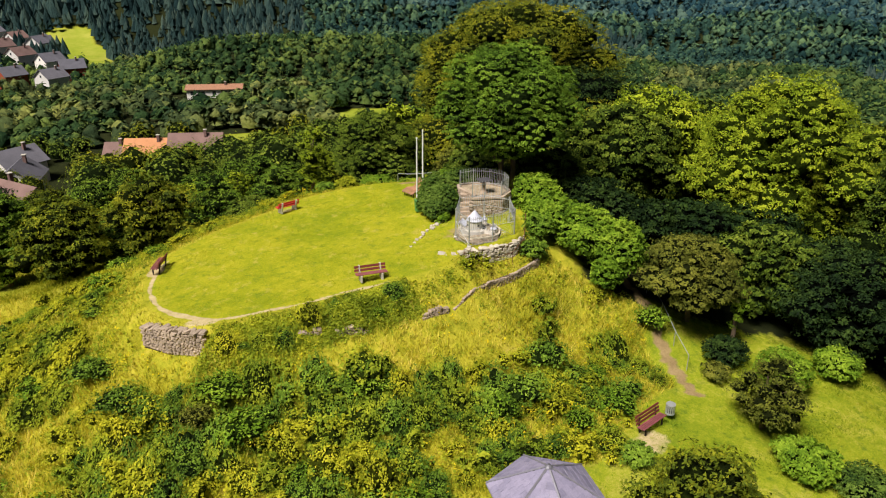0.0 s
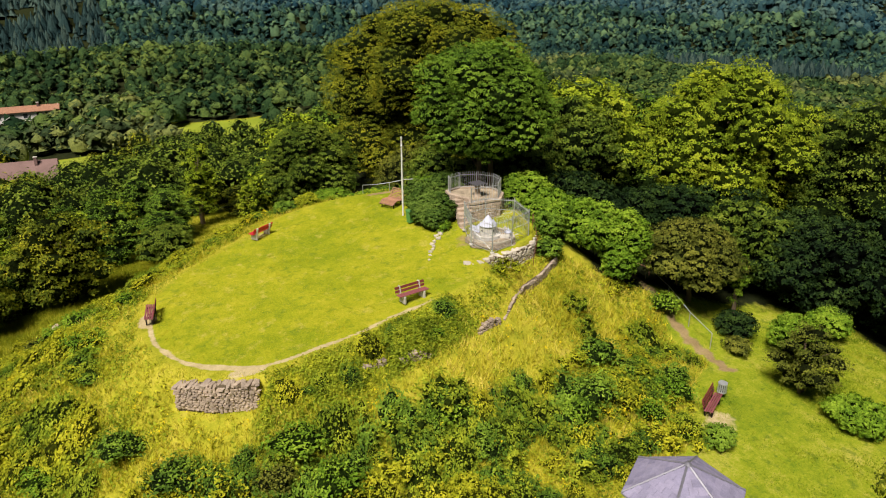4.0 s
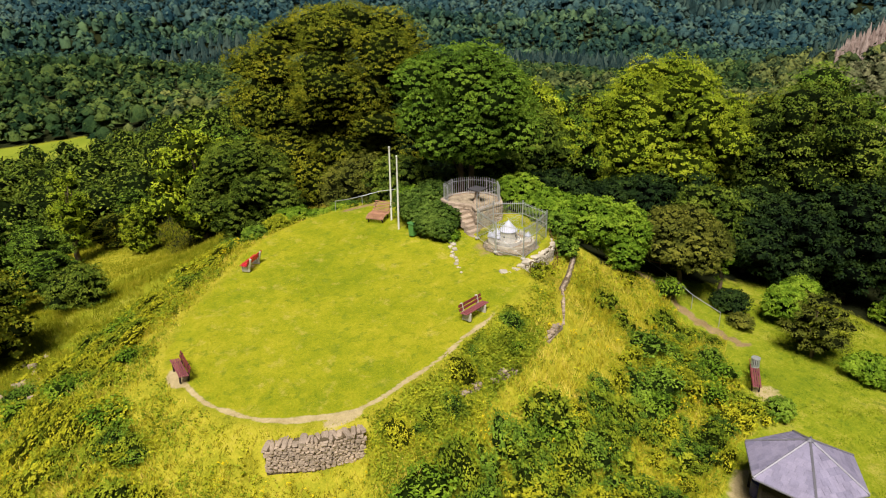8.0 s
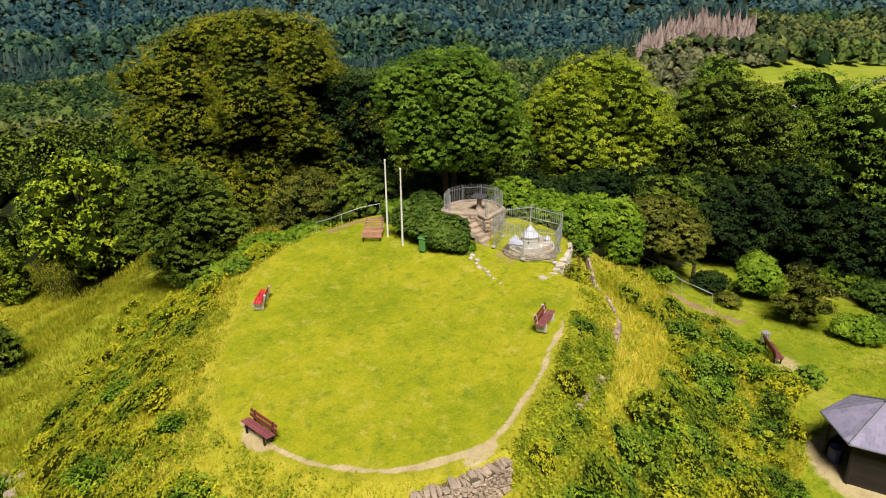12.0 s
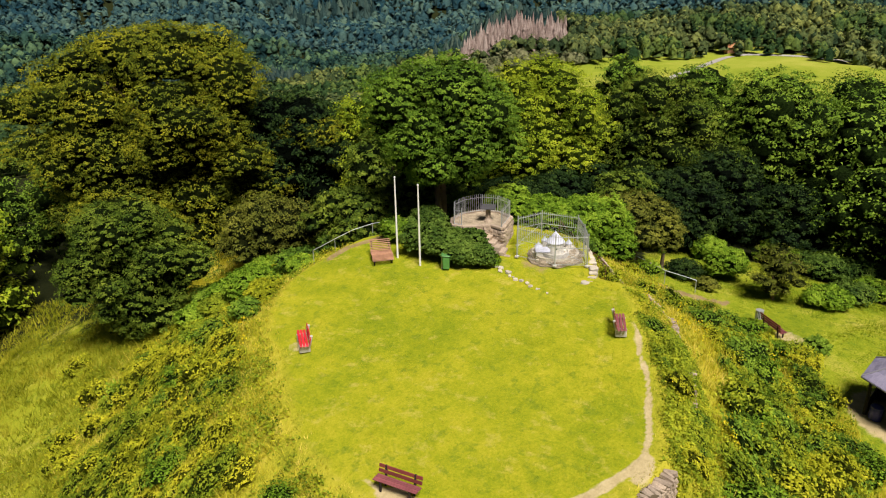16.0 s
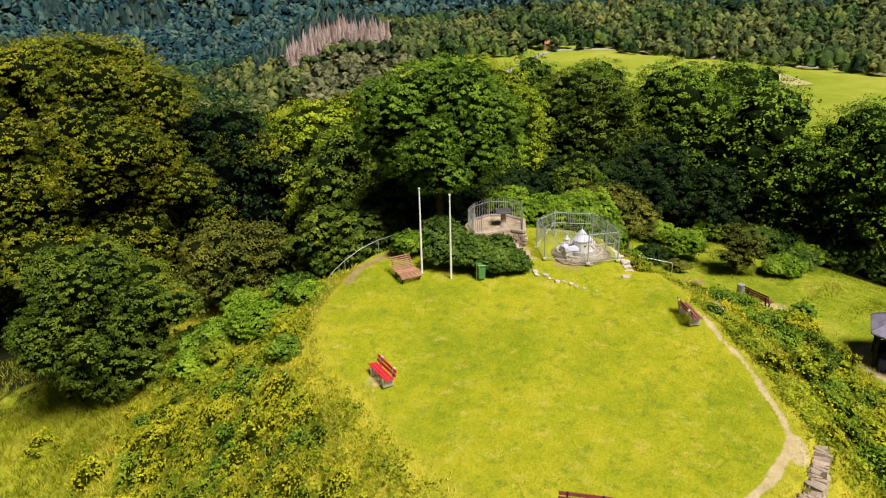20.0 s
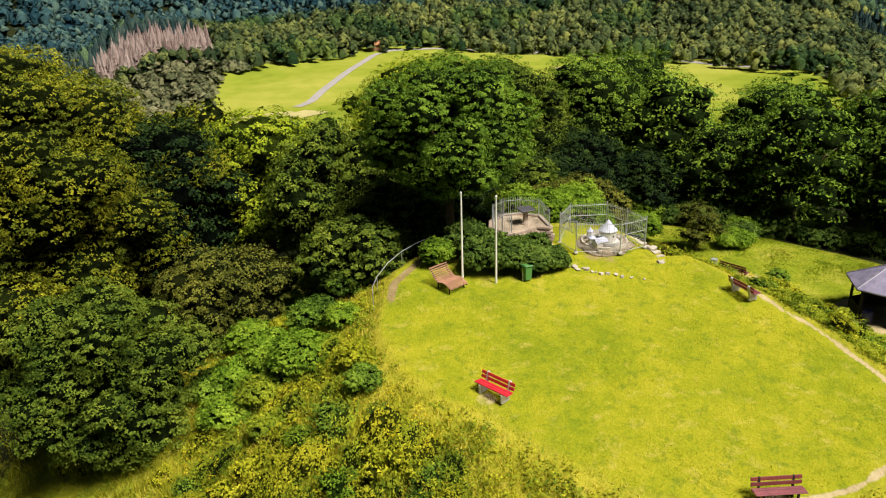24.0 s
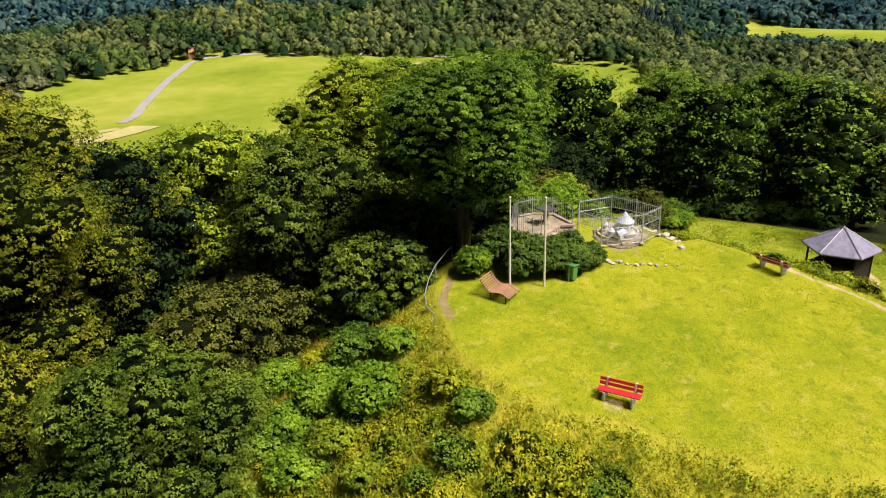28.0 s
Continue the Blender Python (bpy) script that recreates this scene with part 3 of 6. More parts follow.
def low_lawn(x, y):
    """1 on the mown ground at the foot of the hill."""
    r, th = polar(x, y)
    d = r - np.interp(th, RIM_AT, RIM_R)
    w = smooth(286, 296, th) * (1 - smooth(352, 359, th))
    foot = np.interp(th, [286, 320, 336, 347, 356], [10.6, 11.0, 11.6, 8.0, 7.6])
    return w * smooth(-0.7, 0.7, d - foot + 0.6 * wave(x, y, 1.7)) * (1 - smooth(31, 34, r))


def west_meadow(x, y):
    """1 on the shady rough meadow at the foot of the western slope."""
    r, th = polar(x, y)
    d = r - np.interp(th, RIM_AT, RIM_R)
    return smooth(80, 90, th) * (1 - smooth(150, 172, th)) * smooth(8.5, 12.5, d + wave(x, y, 2.4)) * (1 - smooth(36, 46, r))


def ground():
    rings = [0.0]
    while rings[-1] < 2400:
        s = rings[-1]
        rings.append(s + (0.6 if s < 6 else 0.15 if 8 < s < 11.8 else 0.27 if s < 14 else 0.5 if s < 30 else 0.022 * s))
    n = 420
    rr, aa = np.meshgrid(rings[1:], np.arange(n) * 2 * math.pi / n, indexing="ij")
    x, y = (CX + rr * np.cos(aa)).ravel(), (CY + rr * np.sin(aa)).ravel()
    x, y = np.append(x, CX), np.append(y, CY)
    z = terrain(x, y)
    k = len(rings) - 1
    i, j = np.meshgrid(np.arange(k - 1), np.arange(n), indexing="ij")
    i, j = i.ravel(), j.ravel()
    faces = np.stack([i * n + j, (i + 1) * n + j, (i + 1) * n + (j + 1) % n, i * n + (j + 1) % n], 1)
    c = k * n
    fan = np.stack([np.full(n // 2, c), np.arange(0, n, 2), np.arange(1, n, 2), (np.arange(2, n + 2, 2)) % n], 1)
    me = fast_mesh("ground", np.stack([x, y, z], 1), np.concatenate([faces, fan]), GROUND)
    me.polygons.foreach_set("use_smooth", [True] * len(me.polygons))
    r, th = polar(x, y)
    d = r - np.interp(th, RIM_AT, RIM_R)
    pr = np.interp(th, RIM_AT, PATH_R)
    path = 1 - smooth(0.03, 0.26, np.abs(r - pr) + 0.06 * wave(x, y, 0.7))
    path = path * (pr > 7) * smooth(187, 197, th) * (1 - smooth(292, 307, th))
    wide = np.maximum(1 - smooth(0.5, 1.1, np.hypot((x + 17.5) / 0.55, (y - 38.8) / 1.0)), 1 - smooth(0.5, 1.1, np.hypot((x + 12.6) / 1.0, (y - 31.9) / 0.42)))
    dirt = np.maximum(path, wide)
    earth = np.maximum(1 - smooth(0.22, 0.5, near_line(x, y, PATH_EAST)), (1 - smooth(0.1, 0.32, near_line(x, y, PATH_WEST))) * smooth(-5.4, -3.6, x))
    earth = np.maximum(earth, 0.55 * (1 - smooth(0.3, 1.1, np.hypot(x + 0.35, (y - 41.2) / 1.5))))
    dirt = np.maximum(dirt, 0.7 * (1 - smooth(0.5, 1.2, np.hypot((x - 9.0) / 1.1, y - 29.0))))
    dirt = np.maximum(dirt, 0.6 * (1 - smooth(0.25, 0.65, np.hypot(x + 11.9, (y - 48.0)))))
    dirt = np.maximum(dirt, 0.9 * (1 - smooth(2.3, 3.0, np.hypot(x - 3.25, y - 23.15))))
    lawn = 1 - smooth(-0.9, 0.7, d + path_strip(th) + 0.35 * wave(x, y, 1.1, 0.6) * ((th > 90) & (th < 185)))
    az = (90 - th + 180) % 360 - 180
    # where the ground is painted dark as tree shade
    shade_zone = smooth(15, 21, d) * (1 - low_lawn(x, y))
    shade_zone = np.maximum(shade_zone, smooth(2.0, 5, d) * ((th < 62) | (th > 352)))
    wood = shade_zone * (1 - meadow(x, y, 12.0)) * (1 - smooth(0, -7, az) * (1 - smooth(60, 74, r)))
    for name, v in (("lawn", lawn), ("dirt", dirt), ("earth", earth), ("woodland_shade", wood), ("lower_lawn", np.maximum(low_lawn(x, y), 0.55 * west_meadow(x, y))), ("meadow", meadow(x, y, 12.0))):
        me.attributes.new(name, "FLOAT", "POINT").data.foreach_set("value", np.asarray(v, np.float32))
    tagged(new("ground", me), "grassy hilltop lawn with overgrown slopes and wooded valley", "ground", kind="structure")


ground()


def draped_strip(name, pts, width, mat, label, category, lift=0.12):
    """A band laid over the land along a line."""
    fine = []
    ends = [pts[0], *pts, pts[-1]]
    for p, q, s, e in zip(ends, ends[1:], ends[2:], ends[3:]):
        k = max(2, int(math.hypot(s[0] - q[0], s[1] - q[1]) / 3))
        for i in range(k):
            t = i / k
            fine.append(tuple(0.5 * (2 * q[c] + (s[c] - p[c]) * t + (2 * p[c] - 5 * q[c] + 4 * s[c] - e[c]) * t * t + (3 * q[c] - p[c] - 3 * s[c] + e[c]) * t ** 3) for c in (0, 1)))
    fine.append(pts[-1])
    vs, fs = [], []
    for i, (x, y) in enumerate(fine):
        a, b = fine[max(i - 1, 0)], fine[min(i + 1, len(fine) - 1)]
        l = math.hypot(b[0] - a[0], b[1] - a[1])
        nx, ny = -(b[1] - a[1]) / l * width / 2, (b[0] - a[0]) / l * width / 2
        for s in (-1, -0.33, 0.33, 1):
            px, py = x + nx * s, y + ny * s
            vs.append((px, py, tz(px, py) + lift))
    for i in range(len(fine) - 1):
        for k in range(3):
            fs.append((i * 4 + k, i * 4 + k + 1, i * 4 + k + 5, i * 4 + k + 4))
    tagged(new(name, fast_mesh(name, vs, fs, mat)), label, category, kind="structure")


draped_strip("field_road", [(158, 88.5), (167, 86.4), (180, 85.3), (196, 83.5), (217, 81), (234, 78), (249, 75), (256, 70), (257, 58), (259, 39), (257, 20), (246, 2), (228, -18), (205, -42), (190, -70)], 2.6, ASPHALT, "pale asphalt lane between the meadows", "road")
draped_strip("crop_field", [(214, 6), (192, -2)], 16, STRAW, "pale stubble strip in the meadow", "field", 0.2)
draped_strip("dry_grass", [(150, 82), (144, 86), (138, 92), (133, 99)], 8, STRAW, "pale dry grass patch at the foot of the meadow", "field", 0.16)
draped_strip("meadow_track", [(150, 88), (140, 108), (133, 128), (118, 140)], 3.5, STRAW, "dry mown track along the meadow edge", "track")
draped_strip("valley_road", [(-300, 395), (-230, 330), (-190, 292), (-150, 262), (-120, 250)], 5, ASPHALT, "grey village road", "road", 0.3)
draped_strip("village_lane", [(-210, 400), (-178, 352), (-150, 335), (-120, 330)], 4, ASPHALT, "pale lane above the village", "road", 0.3)

# ---- the hilltop: stone walls ----


def stone_meshes(mat, seed, count=7):
    rng = random.Random(seed)
    out = []
    for _ in range(count):
        bm = boxed((1, 1, 1), None, 0.16)
        for v in bm.verts:
            v.co += Vector((rng.uniform(-0.09, 0.09), rng.uniform(-0.09, 0.09), rng.uniform(-0.09, 0.09)))
        out.append(bm_mesh("stone", bm, mat))
    return out


STONES = stone_meshes(STONE, 3)
PALE_STONES = stone_meshes(PALE_STONE, 4)


def stone_wall(label, pts, heights, thick=0.45, course=0.16, meshes=None, seed=1, sides=(-1,), cap=True, sink=0.25):
    """A rubble wall along points (x, y, foot z): a core with every stone on its face."""
    rng = random.Random(seed)
    meshes = meshes or STONES
    x0, y0, z0 = pts[0]
    w = thing("stone_wall", pose(x0, y0, z0), label, "stone wall")
    bm = bmesh.new()
    for (a, b, ha, hb) in zip(pts, pts[1:], heights, heights[1:]):
        ax, ay, az = a
        bx, by, bz = b
        l = math.hypot(bx - ax, by - ay)
        nx, ny = -(by - ay) / l * thick * 0.42, (bx - ax) / l * thick * 0.42
        v = [bm.verts.new((px + nx * s - x0, py + ny * s - y0, pz - z0)) for px, py, zz, h in ((ax, ay, az, ha), (bx, by, bz, hb)) for s in (-1, 1) for pz in (zz - sink, zz + h - 0.06)]
        for q in ((0, 1, 3, 2), (4, 6, 7, 5), (0, 4, 5, 1), (2, 3, 7, 6), (1, 5, 7, 3), (0, 2, 6, 4)):
            bm.faces.new([v[i] for i in q])
    part("core", bm, MORTAR, w)
    for (a, b, ha, hb) in zip(pts, pts[1:], heights, heights[1:]):
        l = math.hypot(b[0] - a[0], b[1] - a[1])
        ang = math.atan2(b[1] - a[1], b[0] - a[0])
        h = -sink * 0.4
        while h < max(ha, hb):
            s = rng.uniform(-0.1, 0.05)
            ch = course * rng.uniform(0.8, 1.25)
            while s < l:
                sl = course * rng.uniform(1.0, 2.4)
                t = min(1, max(0, (s + sl / 2) / l))
                hh = ha + (hb - ha) * t
                if h + ch * 0.5 < hh:
                    top = h + ch * 1.5 > hh
                    for side in ((0,) if top and cap else sides):
                        dep = thick * (1.05 if side == 0 else 0.5)
                        px, py = a[0] + (b[0] - a[0]) * t - math.sin(ang) * side * thick * 0.3, a[1] + (b[1] - a[1]) * t + math.cos(ang) * side * thick * 0.3
                        pz = a[2] + (b[2] - a[2]) * t + h + ch / 2
                        o = part("stone", rng.choice(meshes), None, w)
                        o.matrix_local = pose(px - x0, py - y0, pz - z0, rng.uniform(-14, 14), rng.uniform(-16, 16), math.degrees(ang) + rng.uniform(-14, 14)) @ Matrix.Diagonal((sl * rng.uniform(0.8, 1.08), dep * rng.uniform(0.8, 1.2), ch * rng.uniform(0.8, 1.3), 1))
                s += sl
            h += ch
    return w


stone_wall("dry-stone retaining wall of grey rubble below the lawn's edge", [(-15.55, 32.3, -1.3), (-14.0, 31.45, -1.25), (-12.2, 31.05, -1.15)], [0.95, 1.2, 1.12], 0.55, 0.12, None, 11)
RING_WALL = [(4.5, 39.4), (3.1, 38.1), (1.7, 36.9), (0.6, 35.4), (-0.4, 34.1)]


def sloped(pts):
    return [(x, y, tz(x, y) - 0.3) for x, y in pts]


stone_wall("low overgrown dry-stone wall along the slope", sloped(RING_WALL[::-1]), [0.3, 0.42, 0.56, 0.66, 0.7], 0.26, 0.13, None, 12, cap=False)
stone_wall("mossy rubble remnant in the long grass of the slope", sloped([(-1.9, 33.3), (-1.3, 33.6), (-0.7, 33.9)]), [0.4, 0.62, 0.5], 0.28, 0.13, None, 13)
stone_wall("mossy rubble remnant among weeds on the slope", sloped([(-6.0, 31.7), (-5.3, 31.85), (-4.6, 32.0)]), [0.4, 0.58, 0.42], 0.28, 0.13, None, 14)
stone_wall("small heap of wall rubble in the slope's weeds", sloped([(-7.7, 31.3), (-6.8, 31.5)]), [0.42, 0.5], 0.28, 0.13, None, 16)
stone_wall("pale rubble retaining wall below the fenced model", [(-1.4, 38.3, 0.85), (-0.5, 38.05, 0.72), (0.4, 38.3, 0.5), (1.7, 38.85, 0.25), (3.1, 39.7, 0.15), (3.65, 40.8, 0.35)], [0.25, 0.5, 0.82, 1.08, 1.2, 1.0], 0.4, 0.17, PALE_STONES, 15)


def loose_stones(label, line, count, size, meshes, seed):
    """A row of loose stones lying in the grass."""
    rng = random.Random(seed)
    for k in range(count):
        t = ((k + rng.uniform(0.1, 0.9)) / count) ** 1.7 * (len(line) - 1)
        i = min(int(t), len(line) - 2)
        f = t - i
        x = line[i][0] + (line[i + 1][0] - line[i][0]) * f + rng.uniform(-0.13, 0.13)
        y = line[i][1] + (line[i + 1][1] - line[i][1]) * f + rng.uniform(-0.13, 0.13)
        s = size * rng.uniform(0.6, 1.35) * (1 - 0.6 * t / (len(line) - 1))
        o = new("stone", rng.choice(meshes))
        o.matrix_world = pose(x, y, tz(x, y) + s * 0.22, rng.uniform(-15, 15), rng.uniform(-15, 15), rng.uniform(0, 360)) @ Matrix.Diagonal((s * 1.3, s, s * 0.7, 1))
        tagged(o, label, "stone", "stones edging the lawn")


loose_stones("pale rough stone lying in the grass", [(-1.15, 43.4), (-1.75, 42.3), (-2.3, 41.0), (-3.0, 39.2)], 20, 0.22, PALE_STONES, 5)
rng = random.Random(61)
for k in range(46):
    x, y = -24.3 + rng.gauss(0, 0.7), 54.0 + rng.gauss(0, 2.6)
    s = rng.uniform(0.2, 0.55)
    o = new("stone", rng.choice(STONES))
    o.matrix_world = pose(x, y, tz(x, y) + s * 0.3, rng.uniform(-20, 20), rng.uniform(-20, 20), rng.uniform(0, 360)) @ Matrix.Diagonal((s * 1.3, s, s * 0.8, 1))
    tagged(o, "grey rubble stone of a scree on the western slope", "stone", "scree stones on the slope")

# ---- the fenced model of a castle ----
POST = bm_mesh("post", rod(bmesh.new(), (0, 0, -0.1), (0, 0, 1.78), 0.035, n=8), GALV)


def bar_mesh(h, r=0.009):
    bm = rod(bmesh.new(), (0, 0, 0), (0, 0, h), r, n=5)
    rod(bm, (0, 0, h), (0, 0, h + 0.07), r * 1.9, 0.001, n=5)
    return bm_mesh("bar", bm, GALV)


BAR_HIGH, BAR_LOW = bar_mesh(0.66, 0.011), bar_mesh(0.95, 0.011)


def fence_run(fence, pts, z, h, low, bars, step, mesh_below):
    """Posts, rails, uprights and, below, a wire net between neighbours of pts, about the fence's foot."""
    fx, fy, fz = fence.location
    for (ax, ay), (bx, by) in zip(pts, pts[1:]):
        l = math.hypot(bx - ax, by - ay)
        a, b = Vector((ax - fx, ay - fy, z - fz)), Vector((bx - fx, by - fy, z - fz))
        for hh in (low, h - 0.1) + ((0.06,) if mesh_below else ()):
            part("rail", rods([(a + Vector((0, 0, hh)), b + Vector((0, 0, hh)))], 0.018), GALV, fence)
        n = max(2, round(l / step))
        for k in range(1, n):
            o = part("bar", bars, None, fence)
            o.location = a.lerp(b, k / n) + Vector((0, 0, low))
        if mesh_below:
            net = bmesh.new()
            m = max(4, int(l / 0.1))
            up = int((low - 0.08) / 0.1)
            for k in range(1, m):
                p = a.lerp(b, k / m)
                rod(net, p + Vector((0, 0, 0.06)), p + Vector((0, 0, low)), 0.0022, n=3)
            for k in range(1, up):
                rod(net, a + Vector((0, 0, 0.06 + k * 0.1)), b + Vector((0, 0, 0.06 + k * 0.1)), 0.0022, n=3)
            part("wire_net", net, GALV, fence, "fine grey wire net")


PEN = [(0.0, 42.5), (1.5, 43.15), (3.0, 42.35), (3.15, 40.25), (1.85, 39.4), (0.5, 38.7), (-0.25, 40.2)]
PEN_Z = 1.36
pen_fence = thing("fence", pose(1.3, 40.8, PEN_Z), "galvanised steel railing with wire net round the model castle", "fence")
fence_run(pen_fence, PEN + PEN[:1], PEN_Z, 1.7, 1.0, BAR_HIGH, 0.125, True)
for px, py in PEN:
    part("post", POST, None, pen_fence).location = (px - 1.3, py - 40.8, 0)
    foot = part("footing", boxed((0.22, 0.2, 0.12), None, 0.03), CONCRETE, pen_fence, "pale concrete footing")
    foot.location = (px - 1.3, py - 40.8, 0.0)
for k in (1, 3, 5):
    (ax, ay), (bx, by) = PEN[k], PEN[(k + 1) % 7]
    part("brace", rods([((ax - 1.3, ay - 40.8, 0.1), (bx - 1.3, by - 40.8, 1.0))], 0.012), GALV, pen_fence)


def mound():
    bm = bmesh.new()
    bmesh.ops.create_icosphere(bm, subdivisions=4, radius=1.0)
    for v in bm.verts:
        k = 1 + 0.16 * noise.noise(v.co * 2.3) + 0.08 * noise.noise(v.co * 6)
        v.co = Vector((v.co.x * 1.5 * k, v.co.y * 1.55 * k, v.co.z * 0.36 * k))
    return bm


castle = thing("model_castle", pose(1.2, 40.75, PEN_Z - 0.05), "small grey-white plaster model of a castle on a rock mound", "model castle")
part("rock", mound(), GRAVEL, castle, "low mound of grey rubble and gravel", True)


def tower(parent, x, y, z, r, h, roof, eave=1.12, n=14):
    b = part("tower", lathe([(r * 1.15, 0), (r * 1.02, h * 0.15), (r, h * 0.5), (r * 1.0, h)], n), PLASTER, parent)
    b.location = (x, y, z)
    bm = lathe([(r * eave, 0), (r * eave, 0.03), (r * 0.62, roof * 0.45), (r * 0.2, roof * 0.86), (0.012, roof), (0.004, roof + 0.16)], n)
    part("roof", bm, MODEL_ROOF, b, "pale bluish pointed roof").location = (0, 0, h)
    for k in range(4):
        wbm = boxed((r * 0.2, 0.03, h * 0.14), pose(0, r * 1.0, h * 0.68))
        part("window", wbm, SLATE, b).rotation_euler = (0, 0, k * 1.57 + 0.5)
    return b


tower(castle, -0.35, -0.1, 0.24, 0.46, 0.72, 0.6)
tower(castle, 0.25, 0.75, 0.2, 0.17, 0.48, 0.26)
tower(castle, -0.5, 0.8, 0.18, 0.2, 0.4, 0.26)
tower(castle, 0.75, -0.45, 0.18, 0.18, 0.36, 0.26)
part("ring_wall", lathe([(0.78, 0), (0.76, 0.3), (0.7, 0.3), (0.7, 0.18), (0.1, 0.18)], 18, 0.04, random.Random(2)), PLASTER, castle).location = (-0.37, -0.1, 0.17)
gate = part("hall", boxed((0.42, 0.7, 0.36), pose(0, 0, 0.18), 0.02), PLASTER, castle)
gate.location, gate.rotation_euler = (-0.85, 0.42, 0.16), (0, 0, 0.5)
hall_roof = bmesh.new()
for s in (-1, 1):
    box(hall_roof, (0.33, 0.78, 0.03), pose(s * 0.12, 0, 0.46, 0, s * 42, 0))
part("hall_roof", hall_roof, MODEL_ROOF, gate, "pale bluish gabled roof")
for k, (x, y, a, l) in enumerate(((0.2, 0.35, 60, 0.9), (0.35, -0.6, 160, 0.8), (0.9, 0.2, 100, 0.7))):
    wbm = boxed((l, 0.09, 0.26), pose(0, 0, 0.13), 0.01)
    for c in range(int(l / 0.11)):
        box(wbm, (0.05, 0.09, 0.06), pose(-l / 2 + 0.06 + c * 0.11, 0, 0.29))
    o = part("curtain_wall", wbm, PLASTER, castle)
    o.location, o.rotation_euler = (x, y, 0.22), (0, 0, radians(a))

part("outer_wall", lathe([(1.3, -0.1), (1.27, 0.2), (1.17, 0.2), (1.15, 0.1), (0.1, 0.1)], 22, 0.05, random.Random(8)), PALE_STONE, castle, "low pale ring of rubble").location = (-0.05, 0.0, 0.1)
rng = random.Random(19)
for k in range(44):
    a, r, q = rng.uniform(0, 6.28), rng.uniform(0.8, 1.45), rng.uniform(0.08, 0.22)
    o = part("stone", rng.choice(PALE_STONES), None, castle)
    o.matrix_local = pose(r * math.cos(a), r * math.sin(a), 0.1 + 0.22 * (1.45 - r), rng.uniform(-20, 20), rng.uniform(-20, 20), rng.uniform(0, 360)) @ Matrix.Diagonal((q * 1.3, q, q * 0.8, 1))

# ---- the lookout terrace ----
TER = [(0.75, 43.75), (2.65, 44.1), (3.2, 45.2), (3.0, 46.2), (2.05, 46.9), (0.9, 47.0), (-0.05, 46.5), (0.0, 45.85), (0.95, 44.55)]
TER_Z = 2.5
terrace = thing("lookout_terrace", pose(1.6, 45.9, 1.2), "round gravel lookout terrace held by a rubble wall", "terrace")
tbm = bmesh.new()
loop = [(x - 1.6, y - 45.9) for x, y in TER]
top = [tbm.verts.new((x * 0.97, y * 0.97, TER_Z - 1.2)) for x, y in loop]
bot = [tbm.verts.new((x * 1.0, y * 1.0, -1.6)) for x, y in loop]
tbm.faces.new(top)
for k in range(len(loop)):
    tbm.faces.new((bot[k], bot[(k + 1) % len(loop)], top[(k + 1) % len(loop)], top[k]))
part("floor", tbm, GRAVEL, terrace, "trodden brown gravel")
rng = random.Random(21)
for k in range(len(TER)):
    (ax, ay), (bx, by) = loop[k], loop[(k + 1) % len(loop)]
    l = math.hypot(bx - ax, by - ay)
    ang = math.atan2(by - ay, bx - ax)
    kerb = part("kerb", boxed((l, 0.24, 0.14), None, 0.02), STONE, terrace, "rough stone kerb")
    kerb.location, kerb.rotation_euler = ((ax + bx) / 2, (ay + by) / 2, TER_Z - 1.2 + 0.02), (0, 0, ang)
    if k in (0, 7, 8, 1):
        h = -0.2
        while h < TER_Z - 1.35:
            s = 0.0
            ch = rng.uniform(0.13, 0.2)
            while s < l:
                sl = rng.uniform(0.18, 0.42)
                t = min(1, (s + sl / 2) / l)
                o = part("stone", rng.choice(STONES), None, terrace)
                o.matrix_local = pose(ax + (bx - ax) * t, ay + (by - ay) * t, h + ch / 2, rng.uniform(-6, 6), rng.uniform(-6, 6), math.degrees(ang) + rng.uniform(-6, 6)) @ Matrix.Diagonal((sl, 0.26, ch, 1))
                s += sl
            h += ch
ter_fence = thing("fence", pose(1.6, 45.9, TER_Z), "galvanised steel railing round the lookout terrace", "fence")
arc = [(2.6, 44.2), (3.1, 45.2), (2.9, 46.13), (2.0, 46.8), (0.93, 46.9), (0.05, 46.42), (0.05, 45.95)]
fence_run(ter_fence, arc, TER_Z, 1.0, 0.1, BAR_LOW, 0.13, False)
fence_run(ter_fence, [(0.8, 43.85), (2.6, 44.2)], TER_Z, 1.0, 0.1, BAR_LOW, 0.2, False)
POST_LOW = bm_mesh("post", rod(bmesh.new(), (0, 0, -0.05), (0, 0, 1.06), 0.03, n=8), GALV)
for px, py in arc + [(0.8, 43.85)]:
    part("post", POST_LOW, None, ter_fence).location = (px - 1.6, py - 45.9, 0)

table = thing("orientation_table", pose(1.55, 45.05, TER_Z), "dark slab table on a round stone pedestal", "table")
part("pedestal", lathe([(0.26, 0), (0.22, 0.08), (0.15, 0.22), (0.14, 0.74), (0.2, 0.82)], 12, 0.06, random.Random(3)), STONE, table)
part("tabletop", boxed((0.85, 0.85, 0.07), pose(0, 0, 0.855, 0, 0, 20), 0.015), SLATE, table, "dark bevelled slab")
steps = thing("stone_steps", pose(0.1, 44.6, 1.2), "worn rubble steps up to the lookout terrace", "steps")
rng = random.Random(31)
